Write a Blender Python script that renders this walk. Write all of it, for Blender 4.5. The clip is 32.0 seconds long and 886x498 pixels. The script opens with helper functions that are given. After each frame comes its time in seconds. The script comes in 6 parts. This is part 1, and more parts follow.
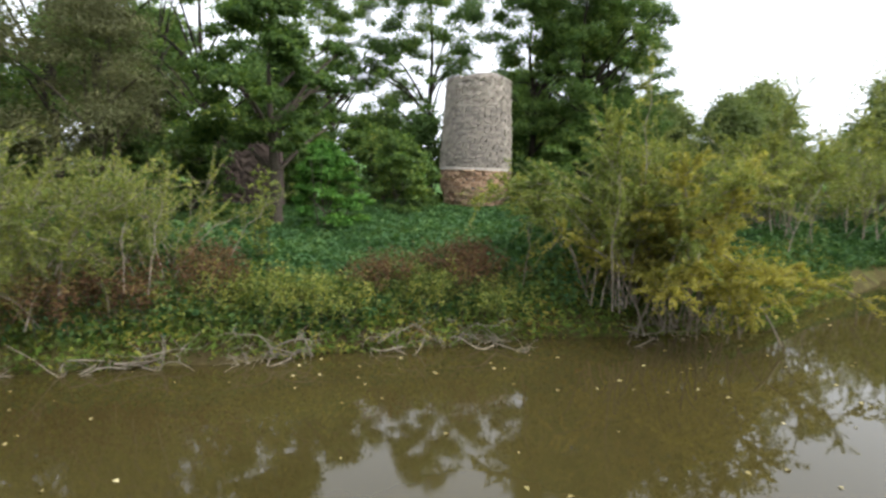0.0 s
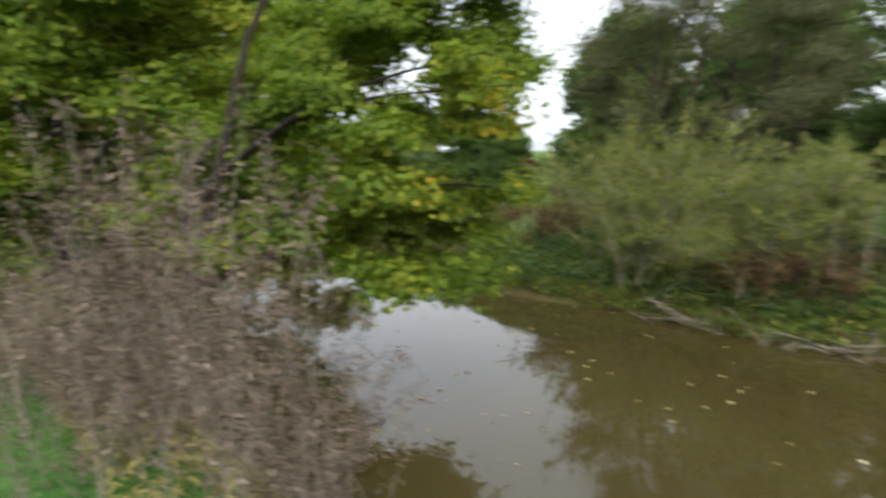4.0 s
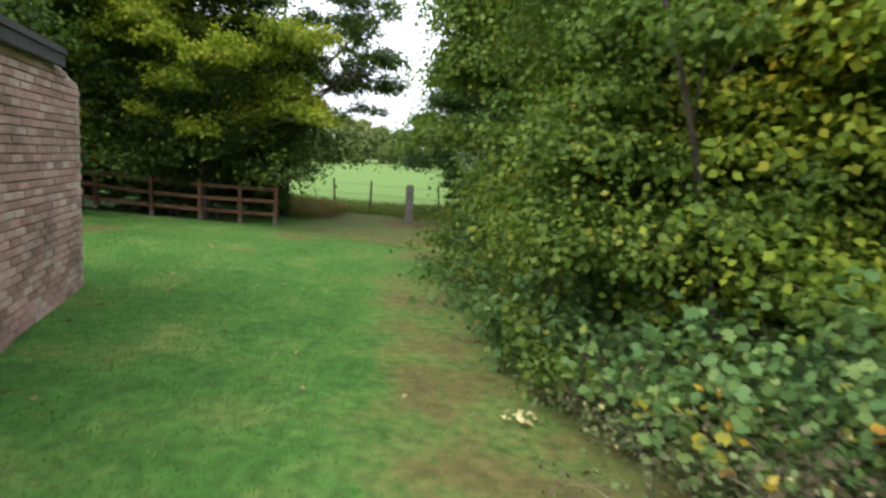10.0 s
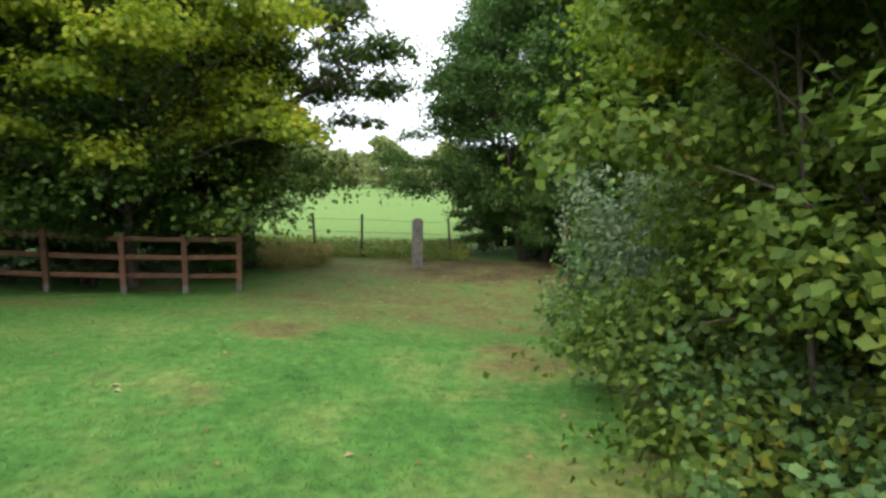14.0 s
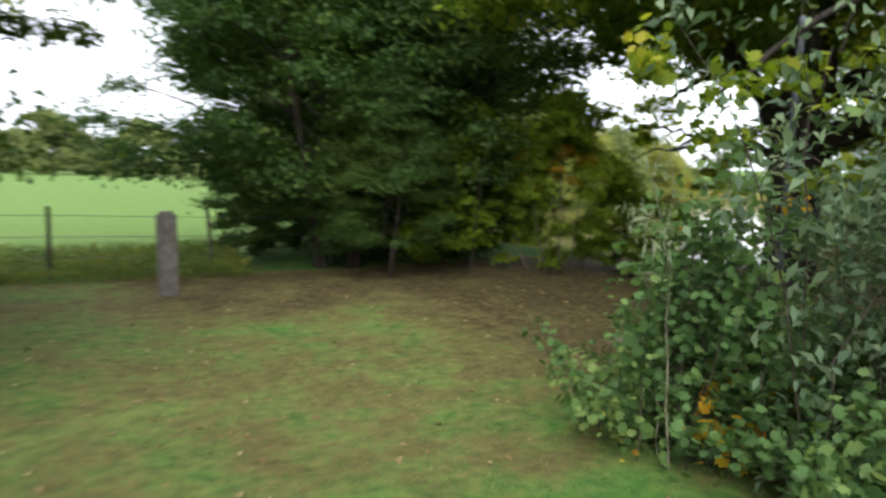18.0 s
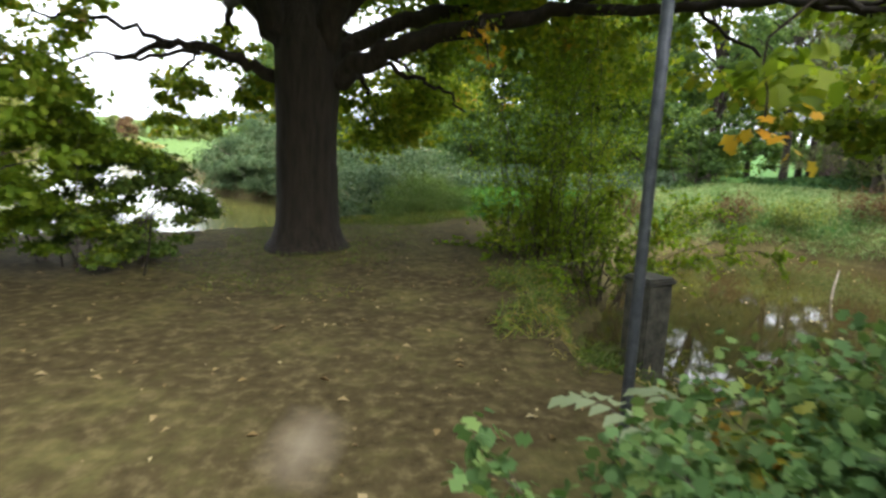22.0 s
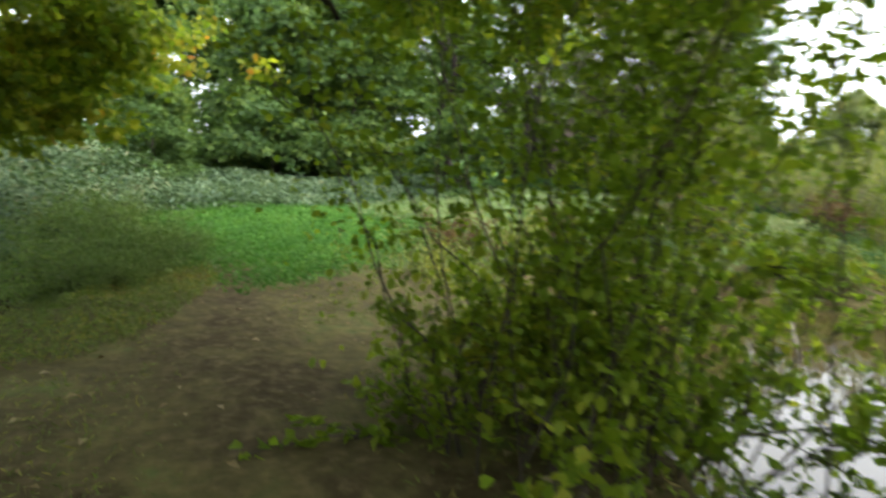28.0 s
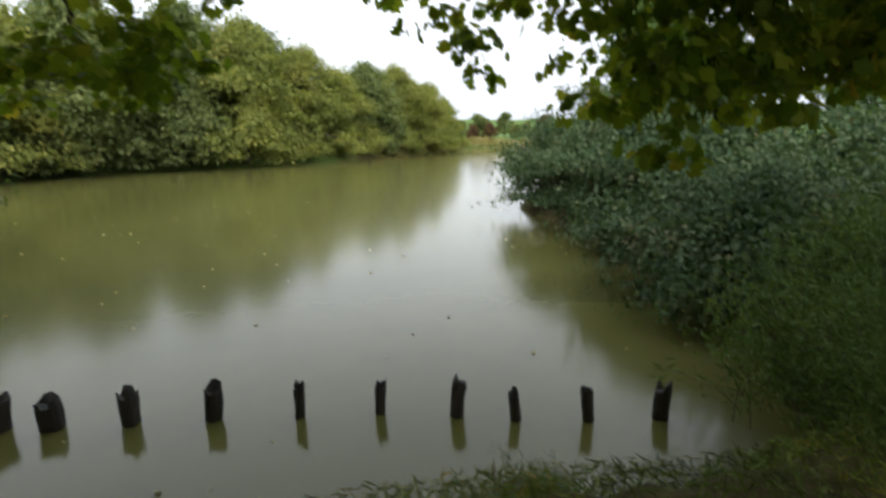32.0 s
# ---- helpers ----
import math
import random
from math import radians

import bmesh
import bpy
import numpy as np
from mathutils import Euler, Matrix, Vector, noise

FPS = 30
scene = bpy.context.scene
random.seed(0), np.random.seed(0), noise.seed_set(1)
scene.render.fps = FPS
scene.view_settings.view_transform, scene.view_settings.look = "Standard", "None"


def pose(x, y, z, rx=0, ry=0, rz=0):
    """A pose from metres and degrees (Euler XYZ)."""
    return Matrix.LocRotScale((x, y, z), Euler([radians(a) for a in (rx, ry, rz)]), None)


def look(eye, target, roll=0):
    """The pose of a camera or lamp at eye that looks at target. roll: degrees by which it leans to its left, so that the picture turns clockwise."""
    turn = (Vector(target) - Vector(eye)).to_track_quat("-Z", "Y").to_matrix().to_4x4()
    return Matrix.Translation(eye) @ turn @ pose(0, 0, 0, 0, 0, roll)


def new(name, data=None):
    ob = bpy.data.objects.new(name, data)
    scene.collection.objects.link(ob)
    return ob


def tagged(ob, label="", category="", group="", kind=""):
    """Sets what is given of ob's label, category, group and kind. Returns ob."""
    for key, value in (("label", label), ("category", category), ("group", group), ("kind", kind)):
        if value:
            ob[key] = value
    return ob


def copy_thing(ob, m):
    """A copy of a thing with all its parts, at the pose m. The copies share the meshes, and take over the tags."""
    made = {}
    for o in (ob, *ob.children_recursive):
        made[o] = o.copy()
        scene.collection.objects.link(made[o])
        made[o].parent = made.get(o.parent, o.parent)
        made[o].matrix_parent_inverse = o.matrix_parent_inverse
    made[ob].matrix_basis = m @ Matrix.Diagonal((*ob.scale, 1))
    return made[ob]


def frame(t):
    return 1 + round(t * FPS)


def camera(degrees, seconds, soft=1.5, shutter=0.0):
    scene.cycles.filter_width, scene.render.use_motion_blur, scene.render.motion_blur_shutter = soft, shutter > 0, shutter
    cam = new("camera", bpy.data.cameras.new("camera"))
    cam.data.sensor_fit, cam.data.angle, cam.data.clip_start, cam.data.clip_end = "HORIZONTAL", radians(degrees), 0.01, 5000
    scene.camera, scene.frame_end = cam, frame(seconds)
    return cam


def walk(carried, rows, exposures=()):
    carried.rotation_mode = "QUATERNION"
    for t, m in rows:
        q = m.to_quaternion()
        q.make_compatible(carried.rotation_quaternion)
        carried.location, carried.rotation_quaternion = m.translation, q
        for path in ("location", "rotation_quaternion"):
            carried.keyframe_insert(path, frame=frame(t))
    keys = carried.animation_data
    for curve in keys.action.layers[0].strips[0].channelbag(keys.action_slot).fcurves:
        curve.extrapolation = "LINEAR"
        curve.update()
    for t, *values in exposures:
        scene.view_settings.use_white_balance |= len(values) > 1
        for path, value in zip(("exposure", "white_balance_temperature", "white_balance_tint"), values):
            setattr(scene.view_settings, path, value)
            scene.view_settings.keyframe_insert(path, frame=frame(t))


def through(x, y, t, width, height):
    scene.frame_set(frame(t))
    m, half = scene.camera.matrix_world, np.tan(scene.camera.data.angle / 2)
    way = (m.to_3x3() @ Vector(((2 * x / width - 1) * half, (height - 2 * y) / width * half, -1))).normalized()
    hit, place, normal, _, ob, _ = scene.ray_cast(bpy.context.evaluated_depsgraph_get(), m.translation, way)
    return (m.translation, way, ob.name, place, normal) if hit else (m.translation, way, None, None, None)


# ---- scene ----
cam = camera(74.3, 32.0, 2.6, 0.5)
PATH = [
    (0.0, (1.300, -4.200, 1.650), (6.226, -4.805, 1.041), 0.00),
    (0.5, (1.361, -4.157, 1.650), (6.319, -4.414, 1.059), -0.19),
    (1.0, (1.432, -3.903, 1.650), (6.399, -3.777, 1.091), -0.23),
    (1.5, (1.375, -3.879, 1.650), (6.295, -3.205, 1.069), -0.48),
    (2.0, (1.261, -3.795, 1.650), (6.033, -2.447, 1.009), -0.80),
    (2.5, (1.170, -3.752, 1.650), (5.694, -1.744, 0.944), -1.39),
    (3.0, (1.100, -3.654, 1.650), (5.331, -1.084, 0.945), -1.43),
    (3.5, (0.776, -3.498, 1.650), (4.833, -0.662, 0.944), -0.98),
    (4.0, (0.428, -3.083, 1.650), (3.685, 0.644, 0.941), -0.69),
    (4.5, (0.877, -2.185, 1.650), (3.115, 2.236, 0.981), -0.08),
    (6.5, (0.000, 0.000, 1.600), (0.004, 4.962, 0.983), 2.82),
    (7.0, (-0.360, 0.576, 1.648), (-0.524, 5.531, 0.996), 2.32),
    (7.5, (-0.648, 1.152, 1.696), (-0.872, 6.102, 1.027), 2.32),
    (8.0, (-0.936, 1.776, 1.696), (-1.116, 6.729, 1.035), 2.42),
    (8.5, (-1.176, 2.448, 1.648), (-1.573, 7.391, 1.005), 2.42),
    (9.0, (-1.464, 3.072, 1.672), (-1.954, 8.000, 0.985), 2.32),
    (9.5, (-1.848, 3.768, 1.672), (-2.198, 8.707, 0.977), 3.23),
    (10.0, (-2.136, 4.512, 1.720), (-2.360, 9.455, 1.000), 3.54),
    (10.5, (-2.400, 5.184, 1.720), (-2.492, 10.131, 1.000), 3.74),
    (11.0, (-2.688, 5.928, 1.720), (-2.619, 10.884, 1.060), 3.73),
    (11.5, (-2.952, 6.600, 1.744), (-2.804, 11.563, 1.153), 3.42),
    (12.0, (-3.288, 7.320, 1.720), (-3.445, 12.273, 1.051), 3.63),
    (12.5, (-3.456, 7.728, 1.768), (-3.745, 12.666, 1.038), 2.43),
    (13.0, (-3.624, 8.256, 1.792), (-3.848, 13.213, 1.174), 1.71),
    (13.5, (-3.768, 8.856, 1.816), (-3.881, 13.825, 1.276), 0.91),
    (15.5, (-4.298, 11.028, 1.706), (-3.628, 15.947, 1.112), 1.97),
    (16.0, (-4.461, 11.984, 1.660), (-4.396, 16.949, 1.072), 1.76),
    (16.5, (-4.582, 12.652, 1.624), (-4.742, 17.620, 1.083), 1.35),
    (17.0, (-4.683, 13.259, 1.594), (-4.690, 18.231, 1.063), 1.85),
    (17.5, (-4.779, 13.877, 1.559), (-3.695, 18.727, 1.007), 2.07),
    (18.0, (-4.867, 14.576, 1.518), (-2.455, 18.915, 0.921), 1.26),
    (18.5, (-4.831, 15.667, 1.544), (-1.782, 19.564, 0.828), -0.07),
    (19.0, (-4.727, 16.386, 1.521), (-1.240, 19.903, 0.835), -0.45),
    (19.5, (-4.485, 16.874, 1.494), (-0.604, 19.961, 0.858), -0.79),
    (20.0, (-4.159, 17.367, 1.449), (0.015, 20.028, 0.745), -0.40),
    (20.5, (-3.833, 17.753, 1.404), (0.615, 19.921, 0.687), -0.10),
    (21.0, (-3.333, 18.082, 1.379), (1.418, 19.508, 0.747), 0.10),
    (21.5, (-2.908, 18.401, 1.302), (1.997, 19.028, 0.561), 1.91),
    (22.0, (-2.382, 18.698, 1.240), (2.541, 18.876, 0.384), 2.57),
    (22.5, (-1.883, 18.947, 1.286), (3.057, 18.795, 0.530), 2.13),
    (23.0, (-1.371, 19.172, 1.263), (3.543, 18.492, 0.644), 1.74),
    (23.5, (-0.804, 19.206, 1.275), (3.976, 17.835, 0.751), 1.45),
    (24.0, (-0.287, 19.263, 1.274), (4.029, 16.797, 0.740), 1.86),
    (24.5, (0.102, 19.405, 1.174), (3.756, 16.063, 0.481), 1.70),
    (26.5, (2.159, 19.600, 1.181), (5.530, 16.004, 0.341), 3.77),
    (27.0, (2.851, 19.734, 1.228), (6.572, 16.501, 0.389), 1.46),
    (27.5, (3.590, 19.572, 1.196), (7.609, 16.726, 0.330), 0.11),
    (28.0, (4.278, 19.672, 1.202), (8.582, 17.240, 0.451), 2.70),
    (28.5, (4.825, 19.666, 1.190), (9.491, 18.003, 0.507), 2.81),
    (29.0, (5.572, 19.684, 1.147), (10.527, 19.373, 0.554), 2.35),
    (29.5, (6.355, 19.976, 1.107), (11.207, 21.062, 0.579), 2.78),
    (30.0, (6.915, 19.940, 1.101), (11.358, 22.182, 0.615), 2.26),
    (30.5, (7.311, 19.916, 1.116), (11.425, 22.729, 0.708), 2.31),
    (31.0, (7.657, 19.895, 1.094), (11.487, 23.087, 0.724), 2.65),
    (31.5, (8.004, 19.726, 1.078), (11.597, 23.157, 0.511), 0.45),
    (32.0, (8.381, 19.621, 1.002), (11.954, 22.985, 0.043), -1.07),
]

EXPOSURES = [
    (0.0, 1.25), (4.5, 1.1), (6.5, 1.6), (10.0, 1.6), (12.0, 1.6), (13.0, 1.75), (16.0, 1.7), (17.0, 1.72), (18.0, 1.58), (20.0, 2.0), (22.0, 2.2), (23.0, 2.35), (23.5, 2.5), (24.5, 2.6), (26.5, 1.3), (27.4, 1.35), (28.1, 2.45), (29.0, 2.65), (29.5, 2.45), (30.0, 2.1), (31.0, 1.65), (32.0, 0.95),
]
walk(cam, [(t, look(eye, target, roll)) for t, eye, target, roll in PATH], EXPOSURES)

# ---- sky and sun: a bright overcast afternoon ----
WATER = -1.2
SUN_EL, SUN_AZ = radians(48), radians(215)
world = bpy.data.worlds.new("overcast_sky")
scene.world = world
world.use_nodes = True
wn, wl = world.node_tree.nodes, world.node_tree.links
sky = wn.new("ShaderNodeTexSky")
sky.sky_type = 'NISHITA'
sky.sun_disc = False
sky.sun_elevation, sky.sun_rotation = SUN_EL, SUN_AZ
sky.air_density, sky.dust_density, sky.ozone_density = 1.0, 4.0, 1.0
pale = wn.new("ShaderNodeHueSaturation")
pale.inputs["Saturation"].default_value = 0.16
wl.new(sky.outputs[0], pale.inputs["Color"])
cloud = wn.new("ShaderNodeMix")
cloud.data_type = 'RGBA'
cloud.inputs[0].default_value = 0.5
wl.new(pale.outputs[0], cloud.inputs[6])
cloud.inputs[7].default_value = (6.0, 6.45, 7.2, 1)
wl.new(cloud.outputs[2], wn["Background"].inputs[0])
wn["Background"].inputs[1].default_value = 0.15
sun_data = bpy.data.lights.new("sun", 'SUN')
sun_data.energy, sun_data.angle, sun_data.color = 0.7, radians(60), (1.0, 0.97, 0.92)
sun = new("sun", sun_data)
sun.matrix_world = look((20 * math.sin(SUN_AZ), 20 * math.cos(SUN_AZ), 20), (0, 0, 0))


# ---- materials ----
def material(name, rough=0.8):
    m = bpy.data.materials.new(name)
    m.use_nodes = True
    b = m.node_tree.nodes["Principled BSDF"]
    b.inputs["Roughness"].default_value = rough
    return m, m.node_tree.nodes, m.node_tree.links, b


def ramp(nodes, stops):
    r = nodes.new("ShaderNodeValToRGB")
    e = r.color_ramp.elements
    e[0].position, e[0].color = stops[0][0], (*stops[0][1], 1)
    e[1].position, e[1].color = stops[-1][0], (*stops[-1][1], 1)
    for p, c in stops[1:-1]:
        e.new(p).color = (*c, 1)
    return r


def noise_node(nodes, links, scale, detail=4.0, coords=None, rough=0.6):
    n = nodes.new("ShaderNodeTexNoise")
    n.inputs["Scale"].default_value, n.inputs["Detail"].default_value, n.inputs["Roughness"].default_value = scale, detail, rough
    if coords is None:
        coords = nodes.new("ShaderNodeTexCoord").outputs["Object"]
    links.new(coords, n.inputs["Vector"])
    return n


def mixed(nodes, links, factor, a, b, how='MIX'):
    n = nodes.new("ShaderNodeMix")
    n.data_type, n.blend_type = 'RGBA', how
    for socket, value in ((n.inputs[0], factor), (n.inputs[6], a), (n.inputs[7], b)):
        if isinstance(value, bpy.types.NodeSocket):
            links.new(value, socket)
        else:
            socket.default_value = value if isinstance(value, (int, float)) else (*value, 1)
    return n.outputs[2]


def bump(nodes, links, b, height, strength, distance=0.02):
    n = nodes.new("ShaderNodeBump")
    n.inputs["Strength"].default_value, n.inputs["Distance"].default_value = strength, distance
    links.new(height, n.inputs["Height"])
    links.new(n.outputs[0], b.inputs["Normal"])


def leaf_material(name, stops, through=0.35, patch=0.6, rough=0.55):
    """Leaves that differ one from the next, in broad lighter and darker patches, and let some light through."""
    m, n, l, b = material(name, rough)
    geo = n.new("ShaderNodeNewGeometry")
    r = ramp(n, stops)
    big = noise_node(n, l, patch, 2.0, geo.outputs["Position"])
    add = n.new("ShaderNodeMath")
    add.operation = 'MULTIPLY_ADD'
    l.new(big.outputs["Fac"], add.inputs[0])
    add.inputs[1].default_value = 1.1
    half = n.new("ShaderNodeMath")
    half.operation = 'MULTIPLY_ADD'
    l.new(geo.outputs["Random Per Island"], half.inputs[0])
    half.inputs[1].default_value, half.inputs[2].default_value = 0.62, -0.36
    l.new(half.outputs[0], add.inputs[2])
    l.new(add.outputs[0], r.inputs[0])
    l.new(r.outputs[0], b.inputs["Base Color"])
    b.inputs["Specular IOR Level"].default_value = 0.16
    tr = n.new("ShaderNodeBsdfTranslucent")
    bright = mixed(n, l, 1.0, r.outputs[0], (1.25, 1.3, 0.7), 'MULTIPLY')
    l.new(bright, tr.inputs["Color"])
    mix = n.new("ShaderNodeMixShader")
    mix.inputs[0].default_value = through
    l.new(b.outputs[0], mix.inputs[1])
    l.new(tr.outputs[0], mix.inputs[2])
    l.new(mix.outputs[0], n["Material Output"].inputs["Surface"])
    return m


def rough_material(name, dark, light, scale=8.0, relief=0.6, distance=0.02, stretch=(1, 1, 1), rough=0.9, fine=60.0):
    m, n, l, b = material(name, rough)
    tc = n.new("ShaderNodeTexCoord")
    mp = n.new("ShaderNodeMapping")
    mp.inputs["Scale"].default_value = stretch
    l.new(tc.outputs["Object"], mp.inputs[0])
    a = noise_node(n, l, scale, 6.0, mp.outputs[0])
    f = noise_node(n, l, fine, 4.0, mp.outputs[0])
    r = ramp(n, [(0.3, dark), (0.7, light)])
    l.new(a.outputs["Fac"], r.inputs[0])
    col = mixed(n, l, 0.35, r.outputs[0], f.outputs["Color"], 'SOFT_LIGHT')
    info = n.new("ShaderNodeObjectInfo")
    tone = ramp(n, [(0.0, (0.75, 0.75, 0.75)), (1.0, (1.2, 1.18, 1.15))])
    l.new(info.outputs["Random"], tone.inputs[0])
    l.new(mixed(n, l, 1.0, col, tone.outputs[0], 'MULTIPLY'), b.inputs["Base Color"])
    bump(n, l, b, a.outputs["Fac"], relief, distance)
    return m


M_OAK = leaf_material("oak_leaves", [(0.0, (0.06, 0.1, 0.012)), (0.4, (0.15, 0.22, 0.02)), (0.7, (0.28, 0.32, 0.03)), (0.9, (0.4, 0.36, 0.045)), (1.0, (0.45, 0.2, 0.03))], 0.55)
M_MAPLE = leaf_material("maple_leaves", [(0.0, (0.045, 0.085, 0.014)), (0.35, (0.12, 0.19, 0.022)), (0.68, (0.21, 0.265, 0.03)), (0.9, (0.38, 0.37, 0.04)), (1.0, (0.5, 0.32, 0.03))], 0.45, 0.45)
M_HEDGE = leaf_material("hedge_leaves", [(0.0, (0.032, 0.062, 0.011)), (0.5, (0.08, 0.136, 0.022)), (0.85, (0.145, 0.19, 0.03)), (1.0, (0.26, 0.23, 0.034))], 0.42, 0.8)
M_BEECH = leaf_material("dark_leaves", [(0.0, (0.02, 0.04, 0.008)), (0.5, (0.047, 0.09, 0.015)), (0.82, (0.1, 0.145, 0.02)), (1.0, (0.25, 0.24, 0.03))], 0.38, 0.4)
# M_BEECH made darker and greener; shade among the field trees is put into the colour
M_SHADED = leaf_material("shaded_dark_leaves", [(0.0, (0.017, 0.042, 0.01)), (0.5, (0.038, 0.085, 0.018)), (0.82, (0.075, 0.13, 0.025)), (1.0, (0.16, 0.19, 0.035))], 0.38, 0.4)
M_ROBINIA = leaf_material("feathery_leaves", [(0.0, (0.036, 0.072, 0.022)), (0.5, (0.085, 0.15, 0.043)), (0.85, (0.17, 0.24, 0.055)), (1.0, (0.27, 0.29, 0.06))], 0.45, 0.35)
# paler and greyer than the hedge: distance haze is put into these leaf colours
M_HAZED = leaf_material("hazed_far_leaves", [(0.0, (0.075, 0.105, 0.04)), (0.5, (0.165, 0.21, 0.08)), (0.85, (0.26, 0.28, 0.11)), (1.0, (0.36, 0.31, 0.11))], 0.48, 0.25)
M_GREYWILLOW = leaf_material("grey_willow_leaves", [(0.0, (0.055, 0.062, 0.025)), (0.5, (0.105, 0.112, 0.05)), (1.0, (0.2, 0.19, 0.088))], 0.3, 0.5)
M_WILLOW = leaf_material("willow_leaves", [(0.0, (0.06, 0.085, 0.025)), (0.45, (0.16, 0.2, 0.05)), (0.75, (0.28, 0.3, 0.075)), (1.0, (0.44, 0.4, 0.1))], 0.4, 0.9)
M_HAZEL = leaf_material("hazel_leaves", [(0.0, (0.07, 0.13, 0.012)), (0.5, (0.17, 0.26, 0.022)), (0.85, (0.27, 0.34, 0.035)), (1.0, (0.38, 0.36, 0.04))], 0.55, 0.8)
M_TANGLE = leaf_material("withered_bramble_leaves", [(0.0, (0.05, 0.04, 0.025)), (0.35, (0.11, 0.085, 0.05)), (0.55, (0.09, 0.13, 0.05)), (0.8, (0.16, 0.2, 0.08)), (0.93, (0.3, 0.24, 0.14)), (1.0, (0.5, 0.36, 0.06))], 0.25, 1.3)
M_SHORE = leaf_material("shore_weeds", [(0.0, (0.05, 0.06, 0.02)), (0.35, (0.1, 0.13, 0.032)), (0.6, (0.12, 0.2, 0.035)), (0.82, (0.28, 0.26, 0.05)), (1.0, (0.2, 0.11, 0.05))], 0.3, 0.9)
M_NETTLE = leaf_material("nettle_leaves", [(0.0, (0.028, 0.066, 0.026)), (0.5, (0.062, 0.138, 0.05)), (1.0, (0.14, 0.225, 0.07))], 0.3, 0.6)
M_BRIGHT = leaf_material("bright_leaves", [(0.0, (0.034, 0.1, 0.017)), (0.6, (0.08, 0.2, 0.035)), (1.0, (0.17, 0.3, 0.056))], 0.35, 1.0)
M_BRAMBLE = leaf_material("bramble_leaves", [(0.0, (0.04, 0.085, 0.03)), (0.55, (0.1, 0.185, 0.06)), (0.88, (0.18, 0.25, 0.075)), (0.97, (0.42, 0.34, 0.04)), (1.0, (0.42, 0.2, 0.04))], 0.35, 0.9)
M_FROND = leaf_material("pale_frond_leaves", [(0.0, (0.13, 0.17, 0.09)), (0.5, (0.21, 0.26, 0.15)), (1.0, (0.32, 0.36, 0.23))], 0.35, 1.5)
M_FERN = leaf_material("fresh_green_leaflets", [(0.0, (0.11, 0.2, 0.045)), (0.5, (0.19, 0.3, 0.08)), (1.0, (0.3, 0.4, 0.15))], 0.4, 2.0)
M_GREYBRAMBLE = leaf_material("grey_green_leaves", [(0.0, (0.035, 0.062, 0.034)), (0.5, (0.095, 0.15, 0.08)), (0.85, (0.19, 0.25, 0.14)), (1.0, (0.26, 0.26, 0.13))], 0.25, 0.7)
M_MOUND = leaf_material("bramble_mound_leaves", [(0.0, (0.024, 0.05, 0.022)), (0.45, (0.065, 0.115, 0.05)), (0.8, (0.15, 0.2, 0.1)), (1.0, (0.2, 0.15, 0.075))], 0.25, 1.6)
M_TUFT = leaf_material("tuft_leaves", [(0.0, (0.045, 0.09, 0.02)), (0.5, (0.095, 0.16, 0.035)), (1.0, (0.19, 0.24, 0.07))], 0.35, 1.0)
M_POPLAR = leaf_material("yellowing_leaves", [(0.0, (0.1, 0.13, 0.04)), (0.5, (0.24, 0.27, 0.075)), (1.0, (0.42, 0.38, 0.1))], 0.48, 0.3)
M_AMBER = leaf_material("amber_oak_leaves", [(0.0, (0.25, 0.22, 0.02)), (0.5, (0.5, 0.33, 0.025)), (1.0, (0.55, 0.2, 0.02))], 0.5, 2.0)
M_DRY = leaf_material("dry_weed_heads", [(0.0, (0.06, 0.042, 0.035)), (0.5, (0.17, 0.125, 0.1)), (1.0, (0.34, 0.27, 0.21))], 0.2, 1.2, 0.9)
M_RUSSET = leaf_material("russet_weeds", [(0.0, (0.06, 0.035, 0.02)), (0.5, (0.14, 0.08, 0.045)), (1.0, (0.2, 0.15, 0.05))], 0.2, 1.2, 0.9)
M_SAPLING = leaf_material("autumn_sapling_leaves", [(0.0, (0.14, 0.15, 0.03)), (0.4, (0.27, 0.22, 0.06)), (0.7, (0.38, 0.25, 0.12)), (1.0, (0.44, 0.24, 0.18))], 0.35, 1.5)
M_GRASS = leaf_material("grass_blades", [(0.0, (0.052, 0.14, 0.028)), (0.45, (0.078, 0.195, 0.04)), (0.72, (0.125, 0.245, 0.055)), (0.9, (0.22, 0.26, 0.085)), (1.0, (0.33, 0.3, 0.13))], 0.3, 1.1)
M_OAKTOP = leaf_material("green_oak_leaves", [(0.0, (0.05, 0.095, 0.012)), (0.45, (0.115, 0.19, 0.02)), (0.75, (0.19, 0.26, 0.03)), (1.0, (0.32, 0.31, 0.04))], 0.52)
M_YWILLOW = leaf_material("yellow_willow_leaves", [(0.0, (0.1, 0.11, 0.03)), (0.45, (0.3, 0.28, 0.07)), (1.0, (0.52, 0.45, 0.12))], 0.55, 0.7)
M_SEDGE = leaf_material("pale_sedge_blades", [(0.0, (0.1, 0.17, 0.06)), (0.5, (0.2, 0.29, 0.11)), (1.0, (0.38, 0.38, 0.2))], 0.3, 0.8)
M_STRAW = leaf_material("dry_grass_blades", [(0.0, (0.140, 0.126, 0.042)), (0.5, (0.280, 0.238, 0.084)), (1.0, (0.462, 0.378, 0.154))], 0.2, 0.9)
M_FALLEN = leaf_material("fallen_leaves", [(0.0, (0.09, 0.055, 0.025)), (0.5, (0.2, 0.14, 0.06)), (1.0, (0.4, 0.34, 0.2))], 0.1, 2.0)
